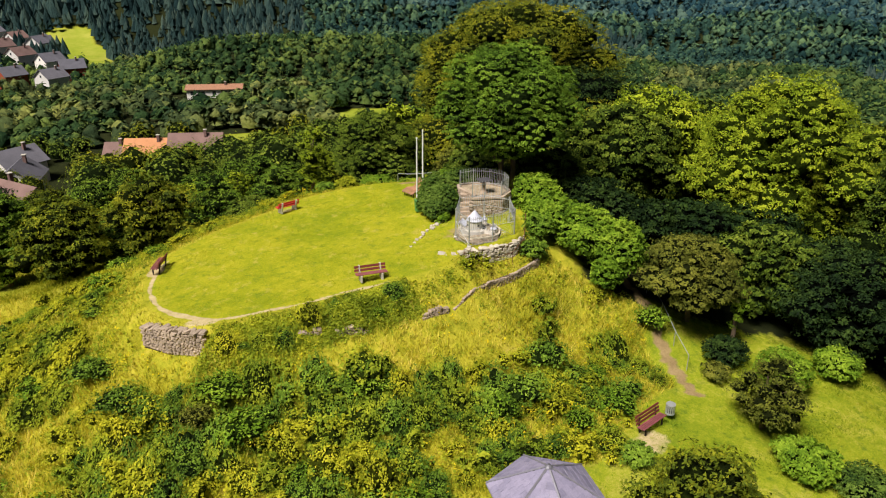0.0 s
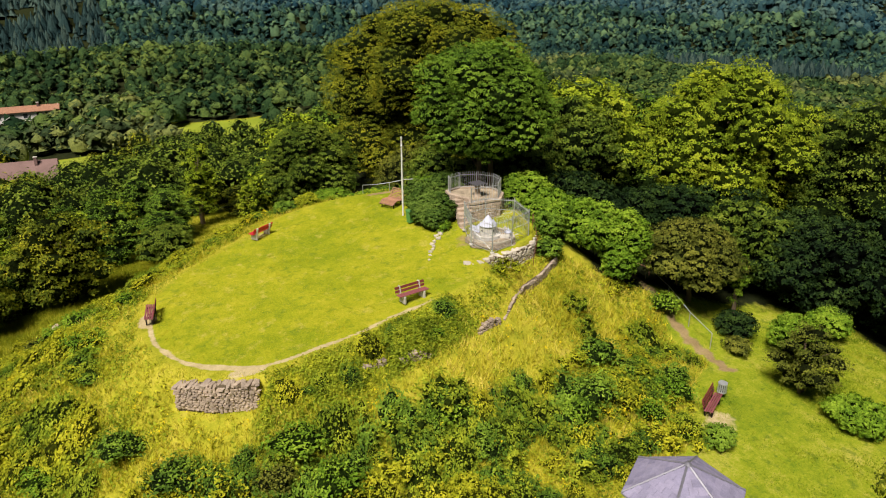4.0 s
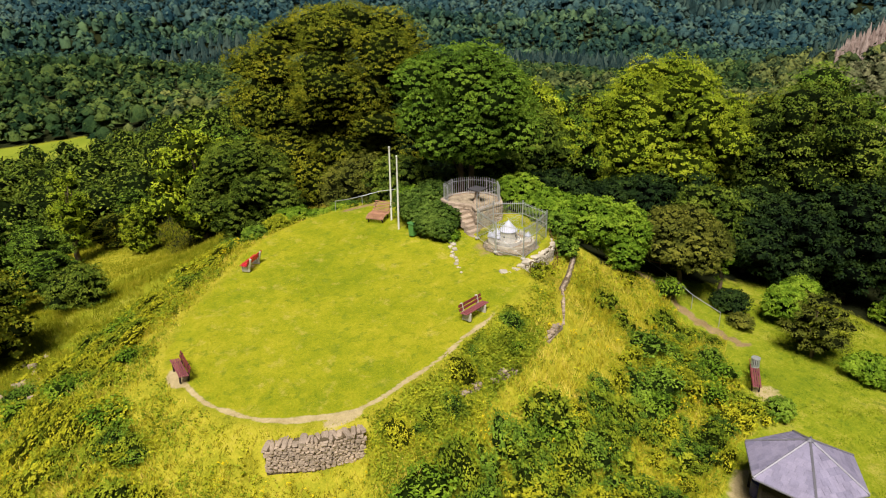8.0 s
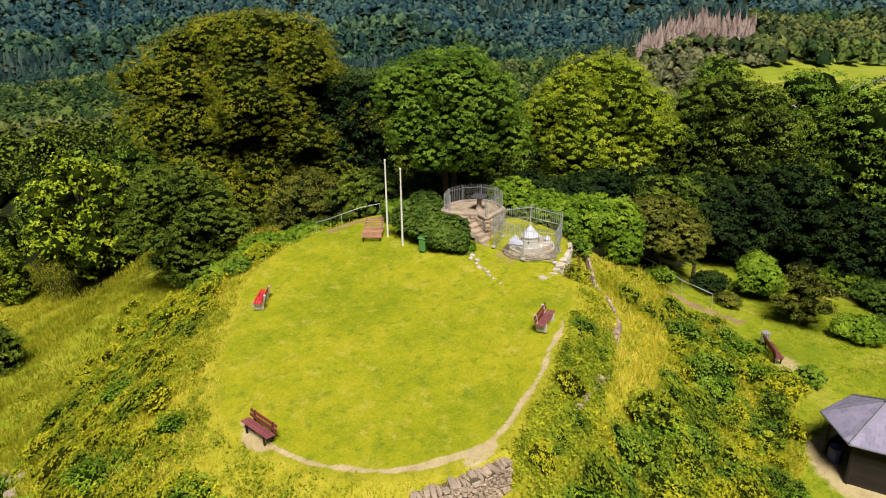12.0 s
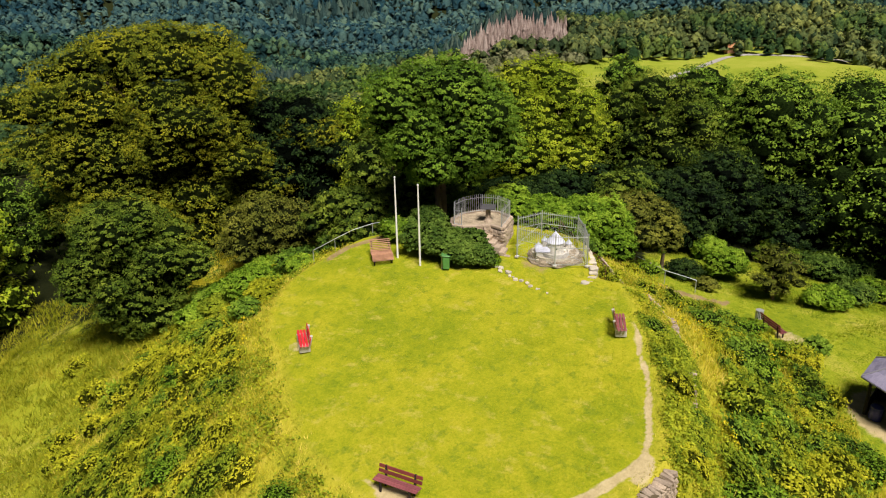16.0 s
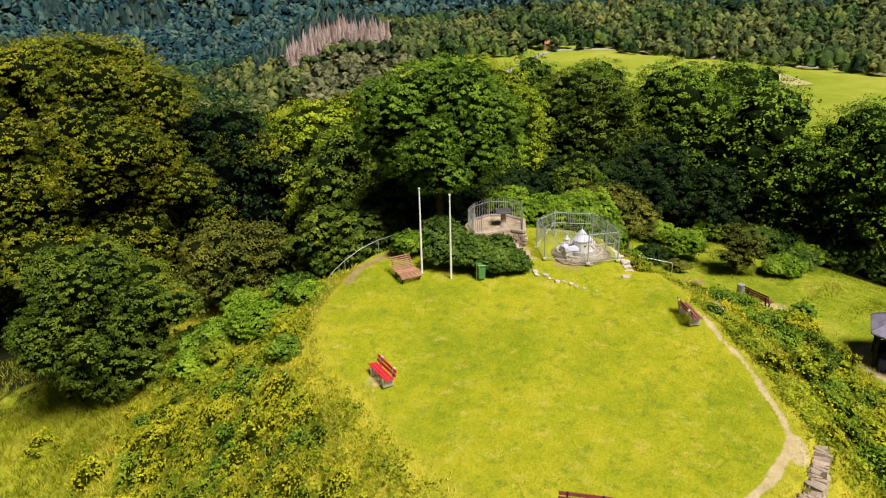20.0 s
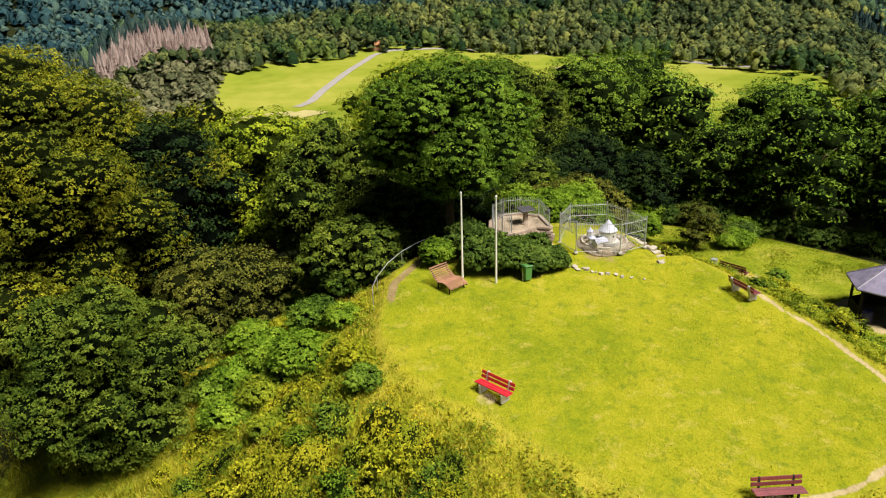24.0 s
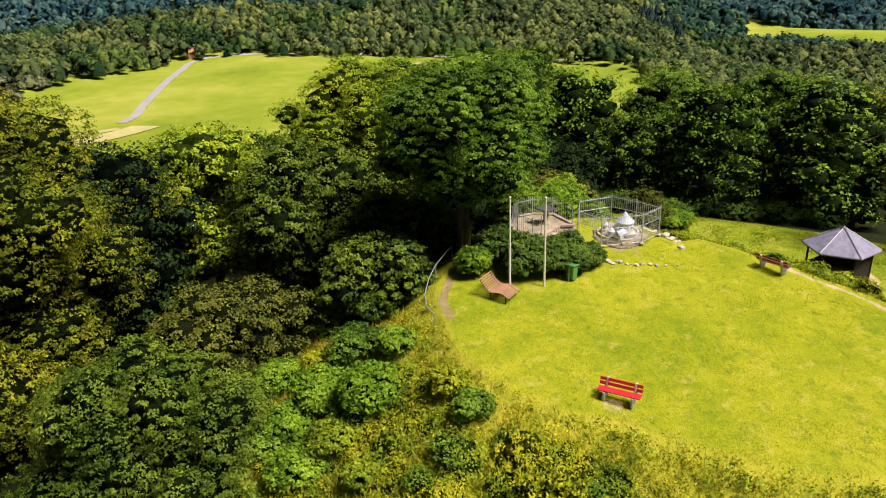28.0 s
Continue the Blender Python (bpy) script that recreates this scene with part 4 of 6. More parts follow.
for k in range(7):
    t = k / 6
    x, y, z = 0.3 + 0.18 * t, 43.15 + 2.0 * t, 1.25 + t * (TER_Z - 1.36)
    bm = boxed((0.8, 0.36, 0.4), None, 0.03)
    for v in bm.verts:
        v.co += Vector((rng.uniform(-0.03, 0.03), rng.uniform(-0.03, 0.03), rng.uniform(-0.012, 0.012)))
    o = part("step", bm, STONE, steps)
    o.location, o.rotation_euler = (x - 0.1, y - 44.6, z - 1.2 - 0.18), (0, 0, 0.2 - 0.1 * t)

# ---- flagpoles, litter bin, benches, lounger ----


def flagpole(x, y, h):
    p = thing("flagpole", pose(x, y, tz(x, y)), "slim white flagpole with no flag, beside the hedge", "flagpole", "flagpoles")
    part("pole", rod(rod(bmesh.new(), (0, 0, -0.2), (0, 0, h * 0.5), 0.06, 0.05, 10), (0, 0, h * 0.5), (0, 0, h), 0.05, 0.036, 10), WHITE_PAINT, p)
    part("cap", lathe([(0.03, 0), (0.06, 0.02), (0.06, 0.06), (0.02, 0.1)], 10), WHITE_PAINT, p).location = (0, 0, h)
    part("arm", rods([((0, 0, h - 0.08), (0.16, 0.1, h - 0.05))], 0.012), GALV, p)
    part("cleat", boxed((0.05, 0.12, 0.03), pose(0.06, 0, 1.1)), GALV, p)
    part("halyard", rods([((0.07, 0, 1.1), (0.06, 0.02, h - 0.1))], 0.004, 4), WHITE_PAINT, p)


flagpole(-2.48, 48.64, 4.62)
flagpole(-2.8, 46.97, 4.5)

wheel_bin = thing("litter_bin", pose(-2.64, 45.41, tz(-2.64, 45.41), 0, 0, 25), "green plastic litter bin at the hedge's foot", "litter bin")
bm = bmesh.new()
vs = box(bm, (0.44, 0.4, 0.72), pose(0, 0, 0.44), 0.03)
for v in bm.verts:
    k = 0.82 + 0.18 * (v.co.z / 0.8)
    v.co.x, v.co.y = v.co.x * k, v.co.y * k
part("body", bm, GREEN_PLASTIC, wheel_bin)
lid = part("lid", boxed((0.52, 0.48, 0.07), pose(0, 0, 0.85, 4, 0, 0), 0.03), GREEN_PLASTIC, wheel_bin, "lighter green overhanging lid")
part("handle", rods([((-0.2, 0.26, 0.86), (0.2, 0.26, 0.86))], 0.015), GREEN_PLASTIC, lid)
part("post", rods([((0, 0.24, -0.1), (0, 0.24, 0.8))], 0.025), GALV, wheel_bin)


def bench(x, y, z, turn, length, seat_mat, back_mat, legs, label, slats=4, backs=2):
    """A park bench that faces its own -y."""
    b = thing("bench", pose(x, y, z, 0, 0, turn), label, "bench", "benches")
    w = 0.42 / slats
    for k in range(slats):
        part("seat_slat", boxed((length, w * 0.8, 0.04), pose(0, -0.19 + w * (k + 0.5) - 0.02, 0.44 - 0.012 * k), 0.008), seat_mat, b)
    for k in range(backs):
        part("back_slat", boxed((length, 0.035, 0.13), pose(0, 0.25 + 0.045 * k, 0.54 + 0.17 * k, -14, 0, 0), 0.008), back_mat, b)
    for s in (-1, 1):
        px = s * (length / 2 - 0.28)
        if legs == "concrete":
            bm = bmesh.new()
            box(bm, (0.12, 0.5, 0.42), pose(px, 0.02, 0.2), 0.03)
            box(bm, (0.12, 0.13, 0.5), pose(px, 0.3, 0.55, -14, 0, 0), 0.03)
            part("support", bm, CONCRETE, b, "rounded pale concrete support")
        else:
            bm = bmesh.new()
            box(bm, (0.07, 0.07, 0.42), pose(px, -0.14, 0.2), 0.008)
            box(bm, (0.07, 0.07, 0.8), pose(px, 0.25, 0.38, -9, 0, 0), 0.008)
            box(bm, (0.06, 0.44, 0.06), pose(px, 0.04, 0.38), 0.008)
            part("support", bm, DARK_WOOD, b)
    return b


bench(-17.32, 38.9, tz(-17.3, 38.9) + 0.02, -87, 1.7, PLUM_WOOD, RED_WOOD, "wood", "weathered plum-red wooden bench on the bare earth path", 4, 2)
bench(-11.72, 47.7, tz(-11.7, 47.7) + 0.02, -134, 1.66, BRIGHT_RED, BRIGHT_RED, "concrete", "bright red wooden bench on pale concrete supports", 3, 2)
bench(-4.65, 35.25, tz(-4.65, 35.25) + 0.02, 21, 1.68, PLUM_WOOD, RED_WOOD, "concrete", "dark red wooden bench at the lawn's edge", 3, 2)
bench(9.2, 29.95, tz(9.2, 29.95) + 0.02, 42, 1.9, PLUM_WOOD, RED_WOOD, "wood", "dark red wooden bench beside a litter basket below the slope", 4, 3)

basket = thing("litter_basket", pose(10.35, 30.95, tz(10.35, 30.95)), "grey slatted metal litter basket on a post", "litter bin")
for k in range(14):
    a = k * 2 * math.pi / 14
    o = part("slat", boxed((0.065, 0.014, 0.52)), GALV, basket)
    o.location, o.rotation_euler = (0.22 * math.cos(a), 0.22 * math.sin(a), 0.58), (0, 0, a + math.pi / 2)
for z in (0.34, 0.82):
    part("hoop", lathe([(0.225, 0), (0.24, 0), (0.24, 0.04), (0.225, 0.04)], 16), GALV, basket).location = (0, 0, z)
part("liner", lathe([(0.17, 0.33), (0.2, 0.8), (0.19, 0.8), (0.16, 0.4)], 14), SLATE, basket, "dark blue liner")
part("post", rods([((0, 0.2, -0.1), (0, 0.2, 0.9))], 0.03), GALV, basket)

lounger = thing("wooden_lounger", pose(-2.96, 49.39, tz(-2.96, 49.39), 0, 0, 132), "slatted wooden wave lounger on the lawn by the flagpoles", "lounger")
curve = []
for k in range(23):
    y = 0.86 - 1.62 * k / 22
    curve.append((y, float(np.interp(-y, [-0.86, -0.62, -0.4, -0.2, 0.0, 0.15, 0.3, 0.5, 0.76], [0.24, 0.36, 0.44, 0.43, 0.38, 0.38, 0.45, 0.64, 0.95]))))
for k in range(0, 22):
    (ya, za), (yb, zb) = curve[k], curve[k + 1]
    o = part("slat", boxed((1.18, 0.055, 0.03), None, 0.006), LARCH, lounger)
    o.location, o.rotation_euler = (0, (ya + yb) / 2, (za + zb) / 2), (math.atan2(zb - za, yb - ya) + math.pi, 0, 0)
for s in (-1, 1):
    v, f = tube_arrays([(s * 0.48, y, z - 0.05) for y, z in curve], [0.035] * 23, 6)
    part("side_rail", fast_mesh("side_rail", v, f, DARK_WOOD), None, lounger)
    for y, z in (curve[3], curve[14]):
        part("leg", rods([((s * 0.48, y, -0.1), (s * 0.48, y, z - 0.05))], 0.035), DARK_WOOD, lounger)


# ---- hand rails and wooden fences ----


def handrail(name, label, pts, h, r=0.022, mat=GALV, mid=False):
    x0, y0 = pts[0]
    t = thing(name, pose(x0, y0, tz(x0, y0)), label, "handrail")
    tops = [Vector((x - x0, y - y0, tz(x, y) - tz(x0, y0) + h)) for x, y in pts]
    v, f = tube_arrays(tops, [r] * len(tops), 7)
    part("rail", fast_mesh("rail", v, f, mat), None, t)
    if mid:
        v, f = tube_arrays([p - Vector((0, 0, h * 0.45)) for p in tops], [r * 0.8] * len(tops), 7)
        part("rail", fast_mesh("rail", v, f, mat), None, t)
    for p in tops[:: 2 if len(tops) > 4 else 1]:
        part("post", rods([(p - Vector((0, 0, h + 0.25)), p)], r), mat, t)


handrail("handrail", "bent galvanised handrail beside the earth path", [(-4.5, 53.0), (-3.6, 53.1), (-2.6, 52.95), (-1.5, 52.45), (-0.4, 51.8), (0.8, 51.0), (2.2, 50.2)], 0.85)
handrail("handrail", "straight galvanised handrail down the slope path", [(11.6, 41.4), (11.95, 39.2), (12.25, 37.2), (12.45, 35.2)], 0.95)
handrail("wooden_fence", "weathered two-bar wooden fence under the trees", [(11.0, 43.6), (12.6, 42.7), (14.2, 41.9)], 0.95, 0.045, LARCH, True)
handrail("handrail", "rusty wire railing along the retaining wall", [(3.9, 41.6), (3.75, 40.3), (3.0, 38.9), (1.8, 37.9), (0.2, 37.6)], 0.75, 0.016, RUST, True)

# ---- the shelter hut ----
HX, HY, HZ = 3.25, 23.15, -4.85
hut = thing("shelter_hut", pose(HX, HY, HZ), "six-sided dark timber shelter with a grey shingled roof", "shelter")
EAVE, APEX, HR, PH = 2.35, 3.62, 2.36, 46.5
six = [(HR * math.cos(radians(PH + 60 * k)), HR * math.sin(radians(PH + 60 * k))) for k in range(6)]
deck = bmesh.new()
t0 = deck.verts.new((0, 0, APEX - 0.03))
ring = [deck.verts.new((x, y, EAVE - 0.03)) for x, y in six]
low = [deck.verts.new((x * 0.98, y * 0.98, EAVE - 0.13)) for x, y in six]
for k in range(6):
    deck.faces.new((t0, ring[k], ring[(k + 1) % 6]))
    deck.faces.new((ring[k], low[k], low[(k + 1) % 6], ring[(k + 1) % 6]))
deck.faces.new(low[::-1])
part("roof_deck", deck, DARK_WOOD, hut)
SHINGLE_BM = boxed((1, 1, 1))
SHINGLE_MESH = bm_mesh("shingle", SHINGLE_BM, SHINGLE)
rng = random.Random(41)
for k in range(6):
    (ax, ay), (bx, by) = six[k], six[(k + 1) % 6]
    mx, my = (ax + bx) / 2, (ay + by) / 2
    slope = math.atan2(APEX - EAVE, math.hypot(mx, my))
    run = math.hypot(math.hypot(mx, my), APEX - EAVE)
    out = math.atan2(my, mx)
    half = math.hypot(bx - ax, by - ay) / 2
    sheet = bmesh.new()
    up = [sheet.verts.new(q) for q in ((0, 0, 0), (run, -half, 0), (run, half, 0))]
    dn = [sheet.verts.new(q) for q in ((0, 0, -0.02), (run, -half, -0.02), (run, half, -0.02))]
    sheet.faces.new(up)
    sheet.faces.new(dn[::-1])
    for i in range(3):
        sheet.faces.new((up[i], dn[i], dn[(i + 1) % 3], up[(i + 1) % 3]))
    panel = part("roof_panel", sheet, LEAD, hut)
    panel.matrix_local = Matrix.Translation((0, 0, APEX)) @ Matrix.Rotation(out, 4, "Z") @ Matrix.Rotation(slope, 4, "Y")
    n = 8
    for row in range(n):
        s0, s1 = run * row / n, run * (row + 1) / n
        wide = math.hypot(bx - ax, by - ay) * ((s0 + s1) / 2 / run)
        cols = max(1, round(wide / 0.34))
        for c in range(cols):
            o = part("shingle", SHINGLE_MESH, None, panel)
            o.matrix_local = pose((s0 + s1) / 2, -wide / 2 + wide * (c + 0.5) / cols, 0.012, 0, rng.uniform(1.0, 2.2), rng.uniform(-0.8, 0.8)) @ Matrix.Diagonal((run / n * 1.12, wide / cols * 0.97, 0.014, 1))
    hip = part("hip_cap", rods([((0, 0, APEX + 0.02), (ax, ay, EAVE + 0.015))], 0.05, 5), LEAD, hut)
    part("gutter", rods([((ax, ay, EAVE - 0.05), (bx, by, EAVE - 0.05))], 0.04, 6), LEAD, hut, "pale metal eaves edge")
    px, py = ax * 0.8, ay * 0.8
    qx, qy = bx * 0.8, by * 0.8
    part("post", boxed((0.14, 0.14, EAVE - 0.05), pose(px, py, (EAVE - 0.05) / 2, 0, 0, PH + 60 * k), 0.01), DARK_WOOD, hut)
    ang = math.degrees(math.atan2(qy - py, qx - px))
    l = math.hypot(qx - px, qy - py) - 0.14
    part("beam", boxed((l, 0.1, 0.16), pose((px + qx) / 2, (py + qy) / 2, EAVE - 0.22, 0, 0, ang)), DARK_WOOD, hut)
    if k != 1:
        full = k in (2, 3, 4)
        hgt = EAVE - 0.35 if full else 0.95
        rows = int(hgt / 0.14)
        for r in range(rows):
            part("wall_board", boxed((l, 0.03, 0.132), pose((px + qx) / 2, (py + qy) / 2, 0.1 + 0.14 * r + 0.07, 0, 0, ang), 0.004), DARK_WOOD, hut)
part("finial", lathe([(0.16, 0), (0.1, 0.06), (0.03, 0.09), (0.03, 0.16)], 8), LEAD, hut).location = (0, 0, APEX)
part("floor", lathe([(2.0, -0.3), (2.0, 0.05)], 6), CONCRETE, hut)
tarp = thing("blue_barrel", pose(2.6, 24.5, HZ + 0.0), "dark blue plastic barrel under the shelter's eaves", "barrel")
part("body", lathe([(0.28, 0), (0.3, 0.1), (0.3, 0.75), (0.27, 0.85)], 14), BLUE, tarp)
part("lid", lathe([(0.29, 0.85), (0.29, 0.9), (0.1, 0.92)], 14), BLUE, tarp)

# ---- trees round the hill ----


def plant(name, label, x, y, top, rad, leafmat, n, size, seed, category="tree", sink=0.0, **kw):
    z = tz(x, y) - sink
    h = top - z
    me = tree_meshes(seed, h, rad, leafmat, n, size, **kw)
    return tree_thing(name, me, pose(x, y, z), label, category)


plant("beech_tree", "huge spreading beech with olive-yellow foliage", 5.8, 76.8, 12.2, 11.3, LEAF_BEECH, 230000, 0.082, 101, clear=0.06, count=96, lobe=0.23, flat=0.55, heart=0.74, per=30, gap=0.52)
plant("ash_tree", "tall ash with green feathery foliage and forked trunk", 3.3, 49.0, 11.2, 4.5, LEAF_ASH, 72000, 0.072, 102, clear=0.26, count=44, lobe=0.32, flat=0.8, stems=2)
plant("maple_tree", "broad maple with bright yellow-green foliage", 23.3, 51.5, 8.8, 6.4, LEAF_YELLOW, 72000, 0.082, 103, clear=0.12, count=48, lobe=0.3)
plant("hornbeam_tree", "dense hornbeam with dull green foliage", 30.5, 43.5, 7.2, 6.3, LEAF_MAPLE, 46000, 0.092, 104, clear=0.1, count=46, lobe=0.29, flat=0.6)
plant("maple_tree", "yellow-green maple behind the ash", 17.0, 63.0, 6.1, 5.0, LEAF_YELLOW, 18900, 0.134, 105, clear=0.12, count=38)
plant("oak_tree", "dark green oak in the wood's edge", 12.5, 57.0, 5.8, 4.8, LEAF_MAPLE, 24300, 0.113, 106, clear=0.1, count=38)
plant("oak_tree", "large rounded oak with deep green foliage", 39.5, 34.5, 6.6, 6.8, LEAF_ASH, 32400, 0.127, 107, clear=0.1, count=46)
plant("oak_tree", "large rounded oak with deep green foliage beyond the lawn", 49.0, 27.5, 5.6, 7.0, LEAF_ASH, 24300, 0.134, 108, clear=0.1, count=46)
plant("lime_tree", "full green lime tree behind the lower lawn", 31.5, 19.0, 4.6, 5.4, LEAF_ASH, 25650, 0.116, 109, clear=0.1, count=40)
plant("lime_tree", "full green lime tree near the shelter", 27.5, 9.5, 4.8, 5.2, LEAF_ASH, 24300, 0.116, 110, clear=0.1, count=40)
plant("field_maple", "round dense field maple with dark green foliage", -7.3, 65.3, 3.2, 4.1, LEAF_MAPLE, 62000, 0.07, 111, clear=0.04, count=48, lobe=0.3)
plant("oak_tree", "dark green oak between beech and ash", 12.5, 69.5, 6.6, 5.6, LEAF_SHADE, 21600, 0.127, 112, clear=0.08, count=40)
plant("hawthorn", "sprawling hawthorn with thin brownish foliage and bare twigs", 1.5, 62.0, 1.3, 3.6, LEAF_BROWN, 16200, 0.084, 113, clear=0.1, count=30)
plant("hawthorn", "spreading old hawthorn with brownish-green foliage", 13.6, 39.7, 1.5, 3.25, LEAF_BROWN, 27000, 0.077, 114, clear=0.25, count=36, lobe=0.3, flat=0.55)
plant("crab_apple", "small crooked apple tree on the mown grass", 15.0, 30.6, -1.1, 1.55, LEAF_BROWN, 7560, 0.060, 115, clear=0.12, count=24, flat=0.6, stems=2)
plant("hazel", "wide dark hazel at the wood's edge", 23.0, 39.0, 0.8, 3.5, LEAF_SHADE, 18900, 0.099, 116, clear=0.04, count=34)
plant("hazel", "wide dark hazel bordering the lower lawn", 27.5, 31.5, -0.4, 3.4, LEAF_SHADE, 16200, 0.099, 117, clear=0.04, count=30)
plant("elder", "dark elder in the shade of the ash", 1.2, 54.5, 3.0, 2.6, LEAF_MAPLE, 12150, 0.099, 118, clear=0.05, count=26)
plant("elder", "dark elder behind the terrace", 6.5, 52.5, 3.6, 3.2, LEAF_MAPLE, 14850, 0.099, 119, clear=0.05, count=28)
plant("elder", "green elder above the slope path", 9.2, 47.5, 2.6, 3.0, LEAF_SHADE, 13500, 0.099, 120, clear=0.05, count=28)
plant("field_maple", "green field maple at the valley side", -20.5, 69.5, -6.2, 2.3, LEAF_MAPLE, 8000, 0.1, 121, clear=0.04, count=32)
plant("field_maple", "olive field maple at the meadow's end", -27.0, 61.0, -1.8, 3.6, LEAF_BEECH, 12150, 0.120, 122, clear=0.04, count=32)
plant("field_maple", "olive field maple on the valley side", -33.5, 58.0, -3.0, 3.6, LEAF_BEECH, 10800, 0.127, 123, clear=0.04, count=32)
plant("birch_tree", "slender birch with fresh yellow foliage", -19.5, 97.0, -5.5, 2.2, LEAF_YELLOW, 5400, 0.106, 124, clear=0.1, count=20)

# the near-black ones here carry the taller crowns' shade in their leaf colour
plant("oak_tree", "dark oak in deep shade behind the hawthorn", 16.5, 47.0, 1.4, 3.0, LEAF_SHADE, 15000, 0.11, 125, clear=0.05, count=32)
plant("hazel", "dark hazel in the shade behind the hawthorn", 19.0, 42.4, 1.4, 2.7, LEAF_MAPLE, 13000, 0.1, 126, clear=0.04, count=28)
plant("oak_tree", "dark oak at the wood's edge below the maple", 22.3, 41.6, 0.8, 3.2, LEAF_SHADE, 15000, 0.11, 127, clear=0.04, count=32)
plant("hazel", "dark broad-leaved hazel at the wood's edge", 27.0, 36.6, 1.8, 3.6, LEAF_SHADE, 14000, 0.115, 128, clear=0.04, count=32)
plant("elder", "dark elder crowding behind the hawthorn", 13.0, 46.4, 1.6, 2.0, LEAF_SHADE, 10000, 0.095, 129, clear=0.04, count=26)
plant("oak_tree", "dark oak beneath the tall maple", 20.5, 46.6, 1.4, 3.4, LEAF_SHADE, 15000, 0.115, 130, clear=0.04, count=32)
plant("sapling", "slender young ash sapling at the wood's edge", 16.0, 38.3, -0.1, 0.55, LEAF_BRIGHT, 1600, 0.07, 131, clear=0.25, count=10)

plant("field_maple", "dark round field maple below the western slope", -41.0, 61.0, -3.6, 3.4, LEAF_ASH, 14000, 0.115, 132, clear=0.04, count=32)
plant("field_maple", "dark field maple at the foot of the western slope", -47.5, 69.5, -5.5, 3.8, LEAF_SHADE, 11000, 0.14, 133, clear=0.04, count=32)

plant("oak_tree", "tall round oak rising above the wood", 39.5, 49.1, 7.3, 4.4, LEAF_ASH, 19000, 0.125, 134, clear=0.1, count=38)
plant("oak_tree", "broad green oak before the far meadow", 46.5, 42.5, 6.0, 5.0, LEAF_ASH, 19000, 0.13, 135, clear=0.1, count=40)

plant("alder_tree", "yellow-green alder standing beside the shelter", 5.9, 15.0, 5.6, 2.3, LEAF_BEECH, 30000, 0.062, 136, clear=0.3, count=44, lobe=0.3, per=30)

WOOD = []
for k, (mat, h, r, lab) in enumerate(((LEAF_ASH, 12, 4.3, "green broadleaf tree in the valley wood"), (LEAF_BEECH, 11, 4.5, "olive broadleaf tree in the valley wood"), (LEAF_SHADE, 12, 4.2, "dark broadleaf tree in the valley wood"), (LEAF_YELLOW, 10, 4.0, "yellow-green broadleaf tree in the valley wood"))):
    WOOD.append((tree_meshes(310 + k, h, r, mat, 5600, 0.15, clear=0.04, count=34, lobe=0.31, per=22), lab, h))


def open_ground(x, y):
    """Where no tree of the wood stands."""
    r, th = polar(x, y)
    az = (90 - th + 180) % 360 - 180
    d = rim_gap(x, y)
    if d < 17 or low_lawn(x, y) > 0.05:
        return True
    if 292 < th < 356 and r < 36:
        return True
    if 75 < th < 240 and d < 19 or (x < -9 and (y < 94 if x > -21 else y < 69 if x > -24 else y < 57)):
        return True
    return bool(meadow(np.array([x]), np.array([y]))[0])


HEROES = [(5.8, 76.5, 12.5), (3.3, 49, 4), (23.3, 51.5, 6), (30.5, 43.5, 6), (17, 63, 5), (12.5, 57, 4.5), (39.5, 34.5, 6.5), (49, 27.5, 6.5), (31.5, 19, 5), (27.5, 9.5, 5), (-7.3, 65.3, 5.5), (12.5, 69.5, 5), (1.5, 62, 4), (23, 39, 4), (27.5, 31.5, 4), (-20.5, 69.5, 4), (-27, 61, 4), (-33.5, 58, 4), (-19.5, 97, 3)]
rng = random.Random(77)
spots = []
for k in range(6000):
    left = k < 3000
    a, r = rng.uniform(-52, -3) if left else rng.uniform(-3, 150), 27 + 38 * math.sqrt(rng.random())
    x, y = CX + r * math.sin(radians(a)), CY + r * math.cos(radians(a))
    if open_ground(x, y) or any(math.hypot(x - hx, y - hy) < hr + 1.5 for hx, hy, hr in HEROES) or any(math.hypot(x - sx, y - sy) < (5.0 if left else 6.4) for sx, sy in spots):
        continue
    if math.hypot(x + 62, y - 150) < 22 or len(spots) > (44 if left else 84):
        continue
    spots.append((x, y))
    me, lab, h = rng.choices(WOOD, (4, 2.6, 0.5, 3.2) if left else (6, 1.6, 1.4, 0.6))[0]
    want = rng.uniform(4.2, 7.0) if left else rng.uniform(9, 15) if r < 55 else rng.uniform(6, 11)
    s = want / h
    w = max(s, 0.6) * rng.uniform(0.9, 1.15)
    tree_thing("tree", me, pose(x, y, tz(x, y) - 0.2, 0, 0, rng.uniform(0, 360)) @ Matrix.Diagonal((w, w, s, 1)), lab, "tree", "trees of the valley wood")

